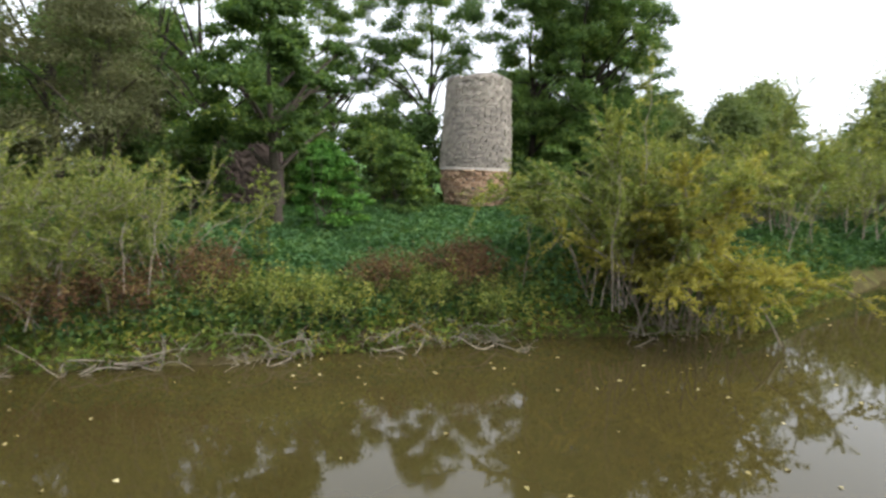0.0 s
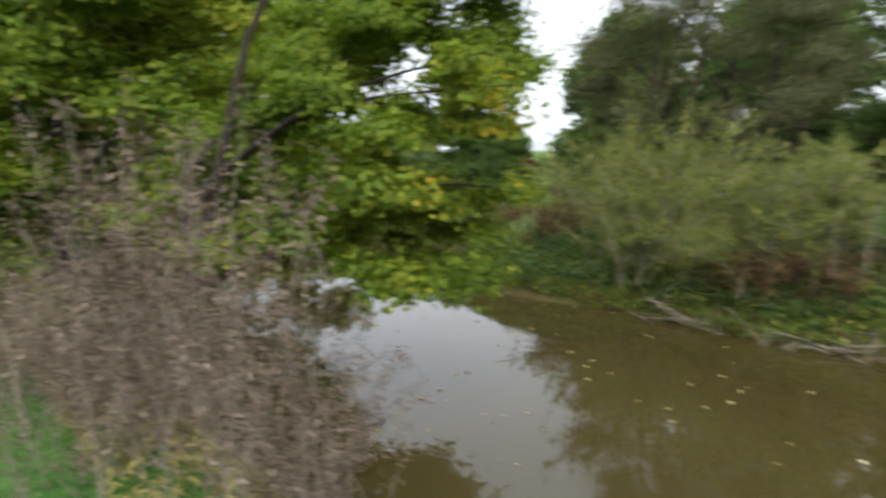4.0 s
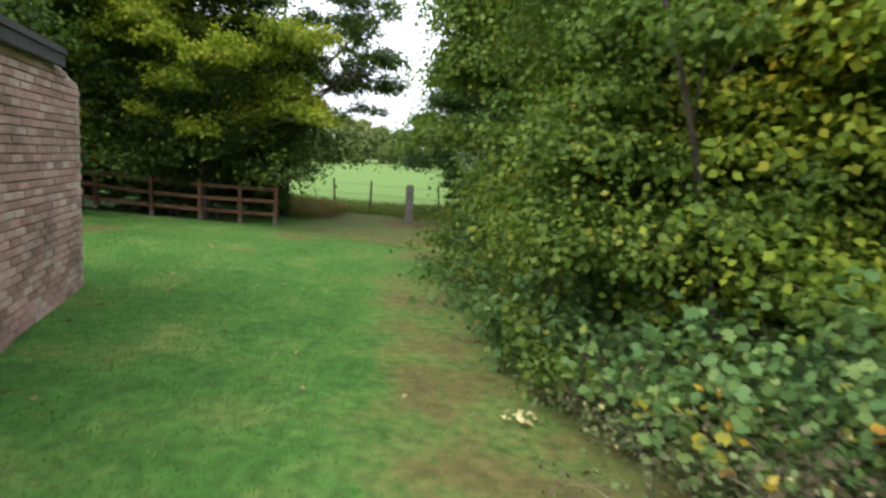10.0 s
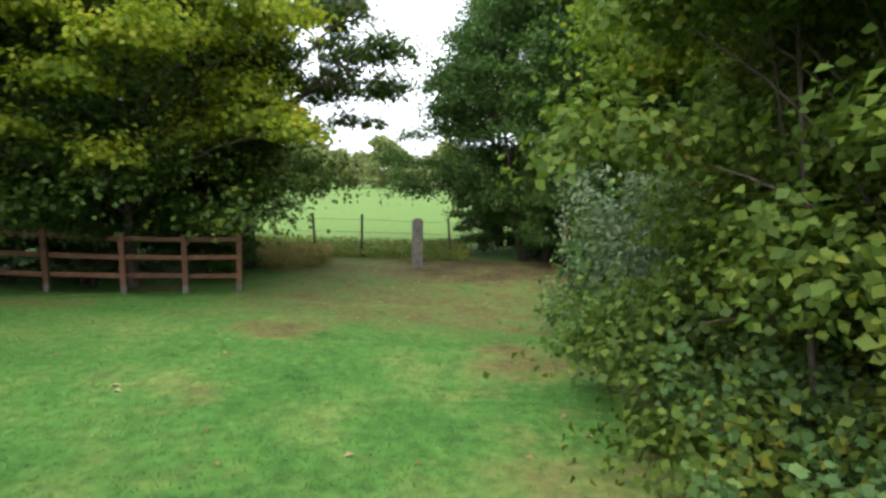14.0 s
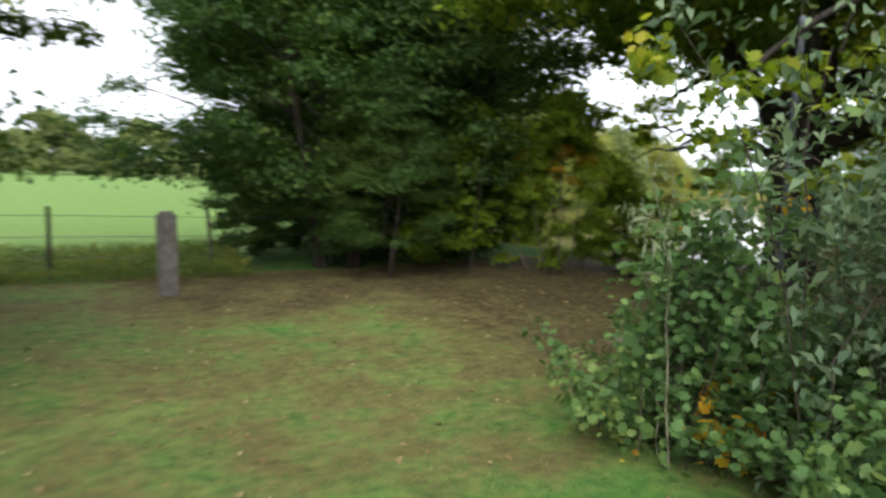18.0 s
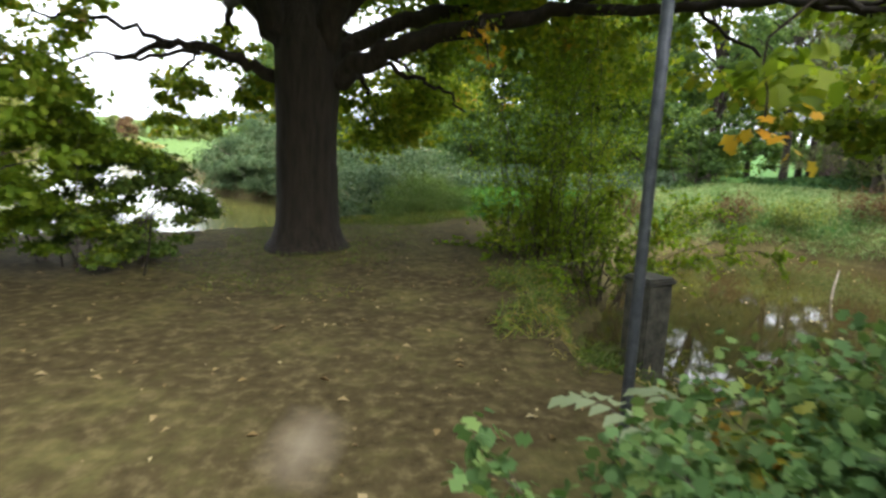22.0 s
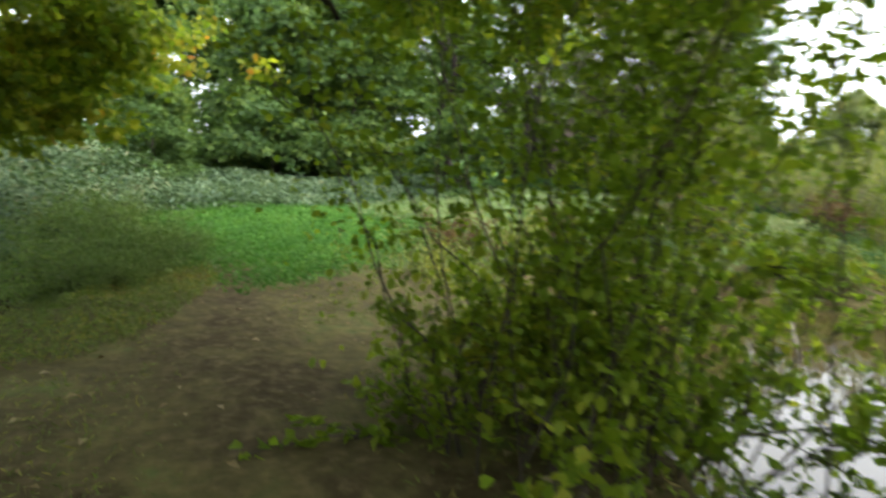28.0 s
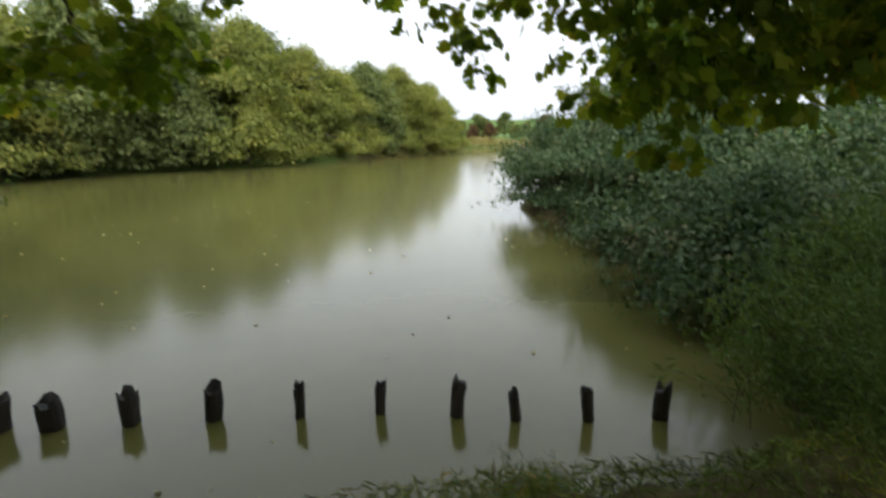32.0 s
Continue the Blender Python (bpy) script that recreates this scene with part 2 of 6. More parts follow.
M_FLOAT = leaf_material("floating_leaves", [(0.0, (0.3, 0.24, 0.08)), (1.0, (0.7, 0.62, 0.36))], 0.1, 3.0)
M_BARK = rough_material("oak_bark", (0.011, 0.008, 0.005), (0.04, 0.029, 0.019), 5.0, 1.0, 0.04, (3.0, 3.0, 0.45), 0.95, 30)
M_TWIG = rough_material("dark_twigs", (0.035, 0.027, 0.019), (0.1, 0.082, 0.06), 12.0, 0.5, 0.01)
M_PALETWIG = rough_material("grey_twigs", (0.14, 0.12, 0.09), (0.34, 0.3, 0.24), 9.0, 0.5, 0.01)
M_RAIL = rough_material("weathered_red_rails", (0.07, 0.03, 0.016), (0.17, 0.085, 0.045), 6.0, 0.4, 0.005, (1, 1, 1), 0.85)
M_STAKE = rough_material("wet_black_wood", (0.008, 0.007, 0.006), (0.04, 0.033, 0.026), 14.0, 0.8, 0.01, (2, 2, 0.4), 0.6)
M_STONEPOST = rough_material("grey_stone", (0.075, 0.068, 0.058), (0.21, 0.195, 0.17), 7.0, 0.8, 0.02)
M_BLACKPOST = rough_material("dark_mossy_concrete", (0.02, 0.02, 0.016), (0.12, 0.115, 0.09), 9.0, 0.8, 0.01)
M_SLATE = rough_material("dark_slate", (0.02, 0.021, 0.024), (0.06, 0.06, 0.065), 6.0, 0.4, 0.008, (1, 1, 1), 0.6)
M_MORTAR = rough_material("lime_mortar", (0.38, 0.33, 0.28), (0.58, 0.52, 0.45), 9.0, 0.6, 0.01)
M_TOWERSTONE = rough_material("weathered_tower_stone", (0.16, 0.14, 0.115), (0.4, 0.36, 0.31), 3.0, 1.0, 0.05, (1, 1, 1), 0.95, 25)
M_REDSTONE = rough_material("eroded_red_stone", (0.24, 0.12, 0.075), (0.58, 0.42, 0.28), 4.0, 0.9, 0.03, (1, 1, 1), 0.95, 25)
M_RUIN = rough_material("dark_old_masonry", (0.04, 0.028, 0.022), (0.14, 0.1, 0.08), 5.0, 0.9, 0.03, (1, 1, 1.6), 0.95, 25)


def brick_material():
    m, n, l, b = material("old_red_brick", 0.9)
    info = n.new("ShaderNodeObjectInfo")
    geo = n.new("ShaderNodeNewGeometry")
    add = n.new("ShaderNodeMath")
    add.operation = 'ADD'
    l.new(info.outputs["Random"], add.inputs[0])
    l.new(geo.outputs["Random Per Island"], add.inputs[1])
    wrap = n.new("ShaderNodeMath")
    wrap.operation = 'FRACT'
    l.new(add.outputs[0], wrap.inputs[0])
    r = ramp(n, [(0.0, (0.3, 0.175, 0.15)), (0.3, (0.44, 0.265, 0.23)), (0.75, (0.53, 0.345, 0.3)), (1.0, (0.58, 0.45, 0.4))])
    l.new(wrap.outputs[0], r.inputs[0])
    stain = noise_node(n, l, 1.3, 7.0, geo.outputs["Position"], 0.7)
    sr = ramp(n, [(0.32, (0.5, 0.52, 0.52)), (0.5, (0.92, 0.9, 0.88)), (0.68, (1.2, 1.16, 1.14))])
    l.new(stain.outputs["Fac"], sr.inputs[0])
    l.new(mixed(n, l, 1.0, r.outputs[0], sr.outputs[0], 'MULTIPLY'), b.inputs["Base Color"])
    f = noise_node(n, l, 55.0, 5.0, geo.outputs["Position"])
    bump(n, l, b, f.outputs["Fac"], 0.5, 0.006)
    return m


M_BRICK = brick_material()


def metal_material():
    m, n, l, b = material("galvanised_steel", 0.5)
    b.inputs["Metallic"].default_value = 0.75
    a = noise_node(n, l, 18.0, 4.0)
    r = ramp(n, [(0.3, (0.06, 0.065, 0.078)), (0.7, (0.125, 0.135, 0.155))])
    l.new(a.outputs["Fac"], r.inputs[0])
    l.new(r.outputs[0], b.inputs["Base Color"])
    return m


M_STEEL = metal_material()


def water_material(name, deep, shallow, ripple, rough=0.03, ior=1.4):
    """Murky water: a smooth gloss over silty colour, with patches of scum and slight ripples."""
    m, n, l, b = material(name, rough)
    tc = n.new("ShaderNodeTexCoord")
    big = noise_node(n, l, 0.25, 5.0, tc.outputs["Object"])
    r = ramp(n, [(0.35, deep), (0.7, shallow)])
    l.new(big.outputs["Fac"], r.inputs[0])
    l.new(r.outputs[0], b.inputs["Base Color"])
    b.inputs["IOR"].default_value = ior
    b.inputs["Specular IOR Level"].default_value = 0.5
    w = noise_node(n, l, 2.2, 3.0, tc.outputs["Object"])
    bump(n, l, b, w.outputs["Fac"], ripple, 0.01)
    return m


M_MOAT = water_material("moat_water", (0.046, 0.036, 0.011), (0.062, 0.049, 0.017), 0.08, ior=1.5)
M_POND = water_material("pond_water", (0.1, 0.1, 0.026), (0.15, 0.145, 0.045), 0.14, 0.13)


def ground_material():
    """Mown grass, worn to straw and bare earth where the dirt layer says so."""
    m, n, l, b = material("turf_and_earth", 0.95)
    geo = n.new("ShaderNodeNewGeometry")
    p = geo.outputs["Position"]
    a = noise_node(n, l, 0.9, 6.0, p, 0.7)
    f = noise_node(n, l, 9.0, 6.0, p)
    grass = ramp(n, [(0.3, (0.034, 0.098, 0.02)), (0.5, (0.06, 0.146, 0.031)), (0.66, (0.12, 0.175, 0.048)), (0.8, (0.19, 0.19, 0.066))])
    l.new(a.outputs["Fac"], grass.inputs[0])
    fr = ramp(n, [(0.3, (0.6, 0.6, 0.6)), (0.7, (1.3, 1.3, 1.2))])
    l.new(f.outputs["Fac"], fr.inputs[0])
    grass2 = mixed(n, l, 1.0, grass.outputs[0], fr.outputs[0], 'MULTIPLY')
    soil = ramp(n, [(0.3, (0.03, 0.022, 0.01)), (0.52, (0.062, 0.048, 0.021)), (0.72, (0.13, 0.106, 0.05))])
    l.new(f.outputs["Fac"], soil.inputs[0])
    layer = n.new("ShaderNodeAttribute")
    layer.attribute_name = "dirt"
    s = n.new("ShaderNodeMath")
    s.operation = 'MULTIPLY_ADD'
    l.new(f.outputs["Fac"], s.inputs[0])
    s.inputs[1].default_value = 0.5
    off = n.new("ShaderNodeMath")
    off.operation = 'ADD'
    l.new(layer.outputs["Fac"], off.inputs[0])
    off.inputs[1].default_value = -0.25
    mid = noise_node(n, l, 1.5, 6.0, p, 0.7)
    patch = n.new("ShaderNodeMath")
    patch.operation = 'MULTIPLY_ADD'
    l.new(mid.outputs["Fac"], patch.inputs[0])
    patch.inputs[1].default_value = 1.6
    less = n.new("ShaderNodeMath")
    less.operation = 'ADD'
    l.new(off.outputs[0], less.inputs[0])
    less.inputs[1].default_value = -0.8
    l.new(less.outputs[0], patch.inputs[2])
    l.new(patch.outputs[0], s.inputs[2])
    s.use_clamp = True
    far_field = n.new("ShaderNodeAttribute")
    far_field.attribute_name = "pasture"
    meadow = mixed(n, l, 1.0, fr.outputs[0], (0.105, 0.175, 0.045), 'MULTIPLY')
    turf = mixed(n, l, far_field.outputs["Fac"], grass2, meadow)
    dust = n.new("ShaderNodeMapRange")
    dust.inputs["From Min"].default_value, dust.inputs["From Max"].default_value = 1.0, 1.5
    l.new(layer.outputs["Fac"], dust.inputs["Value"])
    bare = mixed(n, l, dust.outputs["Result"], soil.outputs[0], (0.2, 0.165, 0.115))
    b.inputs["Specular IOR Level"].default_value = 0.1
    dry = n.new("ShaderNodeMapRange")
    dry.inputs["From Min"].default_value, dry.inputs["From Max"].default_value = 0.2, 0.7
    l.new(s.outputs[0], dry.inputs["Value"])
    worn_out = n.new("ShaderNodeMapRange")
    worn_out.inputs["From Min"].default_value = 0.5
    l.new(s.outputs[0], worn_out.inputs["Value"])
    straw = mixed(n, l, 1.0, fr.outputs[0], (0.135, 0.125, 0.045), 'MULTIPLY')
    l.new(mixed(n, l, worn_out.outputs["Result"], mixed(n, l, dry.outputs["Result"], turf, straw), bare), b.inputs["Base Color"])
    bump(n, l, b, f.outputs["Fac"], 0.8, 0.03)
    return m


M_GROUND = ground_material()


# ---- building helpers ----
def mesh_of(name, verts, faces, mat, smooth=False):
    verts, faces = np.asarray(verts, np.float32), np.asarray(faces, np.int32)
    me = bpy.data.meshes.new(name)
    k = faces.shape[1]
    me.vertices.add(len(verts))
    me.vertices.foreach_set("co", verts.ravel())
    me.loops.add(faces.size)
    me.loops.foreach_set("vertex_index", faces.ravel())
    me.polygons.add(len(faces))
    me.polygons.foreach_set("loop_start", np.arange(0, faces.size, k, dtype=np.int32))
    if smooth:
        me.polygons.foreach_set("use_smooth", np.ones(len(faces), bool))
    me.update(calc_edges=True)
    me.materials.append(mat)
    return me


def child(name, me, parent, label=""):
    ob = new(name, me)
    ob.parent = parent
    if label:
        ob["label"] = label
    return ob


def part(name, bm, mat, parent, label=""):
    me = bpy.data.meshes.new(name)
    bm.to_mesh(me)
    bm.free()
    me.materials.append(mat)
    return child(name, me, parent, label)


def thing(name, label, category, x=0, y=0, z=0, group="", kind=""):
    ob = new(name)
    ob.empty_display_size = 0.2
    ob.matrix_world = Matrix.Translation((x, y, z))
    return tagged(ob, label, category, group, kind)


def joined(pieces):
    """Several (verts, faces) in one."""
    vs, fs, n = [], [], 0
    for v, f in pieces:
        vs.append(np.asarray(v, np.float32))
        fs.append(np.asarray(f, np.int32) + n)
        n += len(v)
    return np.concatenate(vs), np.concatenate(fs)


def tube(points, radii, sides=8, rng=None, rough=0.0):
    p = np.asarray(points, float)
    r = np.asarray(radii, float)
    d = np.gradient(p, axis=0)
    d /= np.linalg.norm(d, axis=1, keepdims=True) + 1e-9
    up = np.where(np.abs(d[:, 2:3]) > 0.9, [[1.0, 0, 0]], [[0, 0, 1.0]])
    a = np.cross(up, d)
    a /= np.linalg.norm(a, axis=1, keepdims=True) + 1e-9
    for i in range(1, len(a)):
        v = a[i - 1] - d[i] * (a[i - 1] @ d[i])
        a[i] = v / (np.linalg.norm(v) + 1e-9)
    b = np.cross(d, a)
    th = np.linspace(0, 2 * np.pi, sides, endpoint=False)
    ring = np.cos(th)[None, :, None] * a[:, None] + np.sin(th)[None, :, None] * b[:, None]
    rr = np.repeat(r[:, None], sides, 1)
    if rng is not None and rough:
        rr = rr * (1 + rng.normal(0, rough, rr.shape))
    v = p[:, None] + ring * rr[..., None]
    n = len(p)
    i, j = np.meshgrid(np.arange(n - 1), np.arange(sides), indexing="ij")
    k = (j + 1) % sides
    f = np.stack([i * sides + j, i * sides + k, (i + 1) * sides + k, (i + 1) * sides + j], -1).reshape(-1, 4)
    return v.reshape(-1, 3), f


def curve_points(ctrl, n):
    """A smooth line through control points."""
    c = np.asarray(ctrl, float)
    t = np.linspace(0, len(c) - 1, n)
    i = np.clip(t.astype(int), 0, len(c) - 2)
    u = (t - i)[:, None]
    p0, p1, p2, p3 = c[np.maximum(i - 1, 0)], c[i], c[i + 1], c[np.minimum(i + 2, len(c) - 1)]
    return 0.5 * (2 * p1 + (p2 - p0) * u + (2 * p0 - 5 * p1 + 4 * p2 - p3) * u ** 2 + (3 * p1 - p0 - 3 * p2 + p3) * u ** 3)


def unit(v):
    return v / (np.linalg.norm(v, axis=-1, keepdims=True) + 1e-9)


OVAL = ((-0.5, 0.0, 0.0), (-0.2, 0.42, 0.1), (0.18, 0.4, 0.08), (0.5, 0.0, -0.14), (0.18, -0.4, 0.08), (-0.2, -0.42, 0.1))
LOBED = ((-0.5, 0.0, 0.0), (-0.3, 0.2, 0.05), (-0.12, 0.55, 0.02), (0.02, 0.25, 0.06), (0.22, 0.5, 0.0), (0.5, 0.06, -0.12), (0.5, -0.06, -0.12), (0.22, -0.5, 0.0), (0.02, -0.25, 0.06), (-0.12, -0.55, 0.02), (-0.3, -0.2, 0.05))


def leaves(pos, normal, size, rng, aspect=0.55, along=None, vary=0.35, shape=None):
    """A folded leaf at each place: four-cornered, or of a given outline."""
    n = len(pos)
    normal = unit(normal)
    d = unit(along if along is not None else rng.normal(size=(n, 3)))
    d = unit(d - normal * (d * normal).sum(1, keepdims=True))
    s = np.cross(normal, d)
    size = (np.asarray(size) * (1 + rng.uniform(-vary, vary, n)))[:, None]
    fold = normal * size * 0.16
    if shape:
        v = np.stack([pos + size * (d * a + s * (b * aspect * 1.2) + normal * c) for a, b, c in shape], 1)
        return v.reshape(-1, 3), np.arange(len(shape) * n).reshape(-1, len(shape))
    tip = pos + d * size * 0.5 - normal * size * 0.12
    v = np.stack([pos - d * size * 0.5, pos + s * size * aspect * 0.5 + fold, tip, pos - s * size * aspect * 0.5 + fold], 1)
    return v.reshape(-1, 3), np.arange(4 * n).reshape(-1, 4)


def clump_leaves(centres, radii, count, size, rng, aspect=0.55, squash=0.75, up=0.5, shape=None):
    """Leaves over the outside of many clumps."""
    c, r = np.asarray(centres, float), np.asarray(radii, float)
    w = r ** 2 / (r ** 2).sum()
    i = rng.choice(len(c), count, p=w)
    d = unit(rng.normal(size=(count, 3)))
    d[:, 2] = np.where(d[:, 2] < -0.3, -d[:, 2] * rng.uniform(0, 1, count), d[:, 2])
    reach = rng.uniform(0.25, 1.0, count) ** 0.5 * (1 + 0.25 * rng.normal(size=count).clip(-1, 1.6))
    ph = 2.4 * i
    reach = reach * (1 + 0.3 * np.sin(4 * d[:, 0] + ph) * np.sin(4 * d[:, 1] + 1.7 * ph) + 0.22 * np.sin(5 * d[:, 2] + 3 * d[:, 0] + 2.3 * ph))
    pos = c[i] + d * (r[i] * reach)[:, None] * [1, 1, squash]
    nor = d + [0, 0, up] + rng.normal(0, 0.55, (count, 3))
    return leaves(pos, nor, size, rng, aspect, shape=shape)


def tree(name, label, seed, height, spread, trunk, low, count, size, leaf, bark=None, clumps=40, shape=1.0, lean=(0, 0), squash=0.75, aspect=0.55, group="", stems=1, outline=None, reach=(0, 0), foot=0.16, clump=(0.2, 0.42)):
    """A tapered trunk, limbs that end in clumps, and a ragged crown, standing at the origin."""
    rng = np.random.default_rng(seed)
    bark = bark or M_TWIG
    ob = thing(name, label, "tree", group=group)
    lx, ly = lean
    for k in range(stems):
        ox, oy = (rng.normal(0, 0.35, 2) if stems > 1 else (0, 0))
        wob = rng.normal(0, 0.12 * height / 8, (5, 2))
        h = height * 0.86
        pts = [(ox * (1 + 2 * t) + lx * t * t + wob[i, 0] * t, oy * (1 + 2 * t) + ly * t * t + wob[i, 1] * t, -0.35 + (h + 0.35) * t) for i, t in enumerate((0, 0.2, 0.45, 0.7, 1.0))]
        line = curve_points(pts, 14)
        rad = trunk * (1 - 0.9 * np.linspace(0, 1, 14) ** 0.8) * (1 if stems == 1 else 0.7)
        rad[0] *= 1.45
        rad[1] *= 1.12
        child("trunk", mesh_of("trunk", *tube(line, rad, 10, rng, 0.04), bark, True), ob)
    t = rng.uniform(0, 1, clumps) ** 0.9
    zc = low + (height - low) * t
    prof = np.sin(np.pi * np.clip(foot + (1 - foot) * t ** shape, 0, 1)) ** 0.55
    ang = rng.uniform(0, 2 * np.pi, clumps)
    rad = spread * prof * rng.uniform(0.25, 0.95, clumps) ** 0.6 * (1 + 0.22 * np.sin(2 * ang + rng.uniform(0, 6)) + 0.16 * np.sin(3 * ang + 5 * t + rng.uniform(0, 6)))
    frac = np.clip(zc / height, 0, 1)
    cen = np.stack([np.cos(ang) * rad + lx * frac ** 2, np.sin(ang) * rad + ly * frac ** 2, zc], 1)
    cen[:, :2] += reach
    cr = spread * rng.uniform(clump[0], clump[1], clumps)
    order = np.argsort(-rad)
    for i in order[: min(11, clumps)]:
        c = cen[i]
        z0 = max(c[2] * rng.uniform(0.45, 0.75), height * 0.15)
        s = np.array([lx * (z0 / height) ** 2, ly * (z0 / height) ** 2, z0])
        mid = (s + c) / 2 + [0, 0, 0.12 * np.linalg.norm(c - s)] + rng.normal(0, 0.1, 3)
        end = c + (c - s) * 0.15
        child("limb", mesh_of("limb", *tube(curve_points([s, mid, end], 8), trunk * np.linspace(0.34, 0.05, 8), 6, rng, 0.05), bark, True), ob)
    v, f = clump_leaves(cen, cr, count, size, rng, aspect, squash, shape=outline)
    child("crown", mesh_of("crown", v, f, leaf), ob)
    return ob


def arcs(rng, count, length, spread, droop, steps=9, base=0.3, upright=0.0):
    """Curved shoots that rise from a base and bow outwards."""
    ang = rng.uniform(0, 2 * np.pi, count)
    out = rng.uniform(0.15, 1.0, count) * spread
    ln = length * rng.uniform(0.55, 1.1, count)
    t = np.linspace(0, 1, steps)
    b = rng.normal(0, base, (count, 2))
    x = b[:, :1] + np.cos(ang)[:, None] * out[:, None] * t ** (1.2 + upright)
    y = b[:, 1:] + np.sin(ang)[:, None] * out[:, None] * t ** (1.2 + upright)
    z = ln[:, None] * (t - droop * (out / spread)[:, None] * t ** 2.4) - 0.12
    p = np.stack([x, y, z], -1)
    p[:, 1:] += rng.normal(0, 0.025 * length, p[:, 1:].shape) * t[1:, None]
    return p


def shrub(name, label, seed, height, spread, droop, shoots, per, size, leaf, bark, aspect=0.4, base=0.3, thick=0.012, start=0.15, up=0.3, category="shrub", group="", scatter=0.12, upright=0.0, outline=None, single=False, hang=0.0):
    """A many-stemmed shrub: shoots with leaves all along them."""
    rng = np.random.default_rng(seed)
    ob = thing(name, label, category, group=group)
    p = arcs(rng, shoots, height, spread, droop, base=base, upright=upright)
    st = [tube(q, np.linspace(thick, thick * 0.25, len(q)), 5 if single else 4) for q in p]
    if single:
        for v, f in st:
            child("stem", mesh_of("stem", v, f, bark), ob)
    else:
        tagged(child("branchwork", mesh_of("branchwork", *joined(st), bark), ob), kind="stuff")
    n = shoots * per
    i = rng.integers(0, shoots, n)
    t = start + (1 - start) * rng.uniform(0, 1, n) ** 0.8
    k = t * (p.shape[1] - 1)
    a = np.minimum(k.astype(int), p.shape[1] - 2)
    u = (k - a)[:, None]
    along = unit(p[i, a + 1] - p[i, a])
    pos = p[i, a] * (1 - u) + p[i, a + 1] * u + rng.normal(0, scatter, (n, 3)) - [0, 0, 0.2 * hang * size]
    v, f = leaves(pos, rng.normal(0, 0.7, (n, 3)) + [0, 0, up + 0.3], size, rng, aspect, along + rng.normal(0, 0.6, (n, 3)) - [0, 0, hang], shape=outline)
    child("foliage", mesh_of("foliage", v, f, leaf), ob)
    return ob


def willow(name, label, seed, height, spread, droop, limbs, twigs, per, size, leaf, bark, base=0.5, bare=0.2, rise=0.4, twig=0.6, aspect=0.24, bend=-0.2, thick=0.016, group="", category="shrub"):
    """Arching limbs that carry leafy twigs; each twig is a spray of narrow leaves."""
    rng = np.random.default_rng(seed)
    ob = thing(name, label, category, group=group)
    p = arcs(rng, limbs, height, spread, droop, base=base)
    for q in p:
        child("limb", mesh_of("limb", *tube(q, np.linspace(thick, thick * 0.3, len(q)), 5), bark, True), ob)
    n = limbs * twigs
    i = rng.integers(0, limbs, n)
    k = (bare + (1 - bare) * rng.uniform(0, 1, n) ** 0.8) * (p.shape[1] - 1)
    a = np.minimum(k.astype(int), p.shape[1] - 2)
    u = (k - a)[:, None]
    start = p[i, a] * (1 - u) + p[i, a + 1] * u
    way = unit(unit(p[i, a + 1] - p[i, a]) * 0.7 + rng.normal(0, 0.5, (n, 3)) + [0, 0, rise])
    ln = twig * rng.uniform(0.35, 1.1, n)
    t = np.linspace(0, 1, 4)[None, :, None]
    line = start[:, None] + way[:, None] * ln[:, None, None] * t + np.array([0, 0, bend]) * ln[:, None, None] * t ** 2
    tagged(child("twigwork", mesh_of("twigwork", *joined([tube(q, [0.005, 0.004, 0.003, 0.002], 3) for q in line]), bark), ob), kind="stuff")
    m = n * per
    j = np.repeat(np.arange(n), per)
    w = rng.uniform(0.08, 1.05, m)[:, None]
    pos = start[j] + way[j] * ln[j][:, None] * w + np.array([0, 0, bend]) * ln[j][:, None] * w ** 2 + rng.normal(0, 0.022, (m, 3))
    v, f = leaves(pos, rng.normal(0, 0.7, (m, 3)) + [0, 0, 0.5], size, rng, aspect, way[j] + rng.normal(0, 0.55, (m, 3)))
    child("foliage", mesh_of("foliage", v, f, leaf), ob)
    return ob


def put(ob, x, y, z=None, turn=0.0, s=1.0, tall=1.0):
    if z is None:
        z = float(level(x, y))
    ob.matrix_world = Matrix.Translation((x, y, z)) @ Matrix.Rotation(radians(turn), 4, 'Z') @ Matrix.Diagonal((s, s, s * tall, 1))
    return ob


def again(ob, x, y, z=None, turn=0.0, s=1.0, tall=1.0, label=""):
    if z is None:
        z = float(level(x, y))
    keep = ob.matrix_world.copy()
    ob.matrix_world = Matrix.Identity(4)
    c = copy_thing(ob, Matrix.Translation((x, y, z)) @ Matrix.Rotation(radians(turn), 4, 'Z') @ Matrix.Diagonal((s, s, s * tall, 1)))
    ob.matrix_world = keep
    if label:
        c["label"] = label
    return c


# ---- the lie of the land ----
MOAT = [(14, -36), (11, -28), (6.5, -16), (3.8, -11), (2.7, -6), (2.4, -2), (2.4, 3), (2.4, 8), (2.1, 12), (1.5, 14.6), (1.3, 16.0), (1.5, 16.9), (2.2, 17.45), (3.2, 17.5), (4.4, 17.4), (5.4, 17.0),
        (6.3, 16.6), (8.2, 16.1), (10.5, 15.2), (12.9, 13.4), (13.9, 11.4), (12.9, 9.6), (11.0, 8.3), (9.7, 7.0), (9.9, 5.4), (10.4, 3), (10.3, 0.5), (10.6, -3), (11.2, -7), (11.2, -11.5), (13, -14), (15.5, -18), (19, -27), (22, -36)]
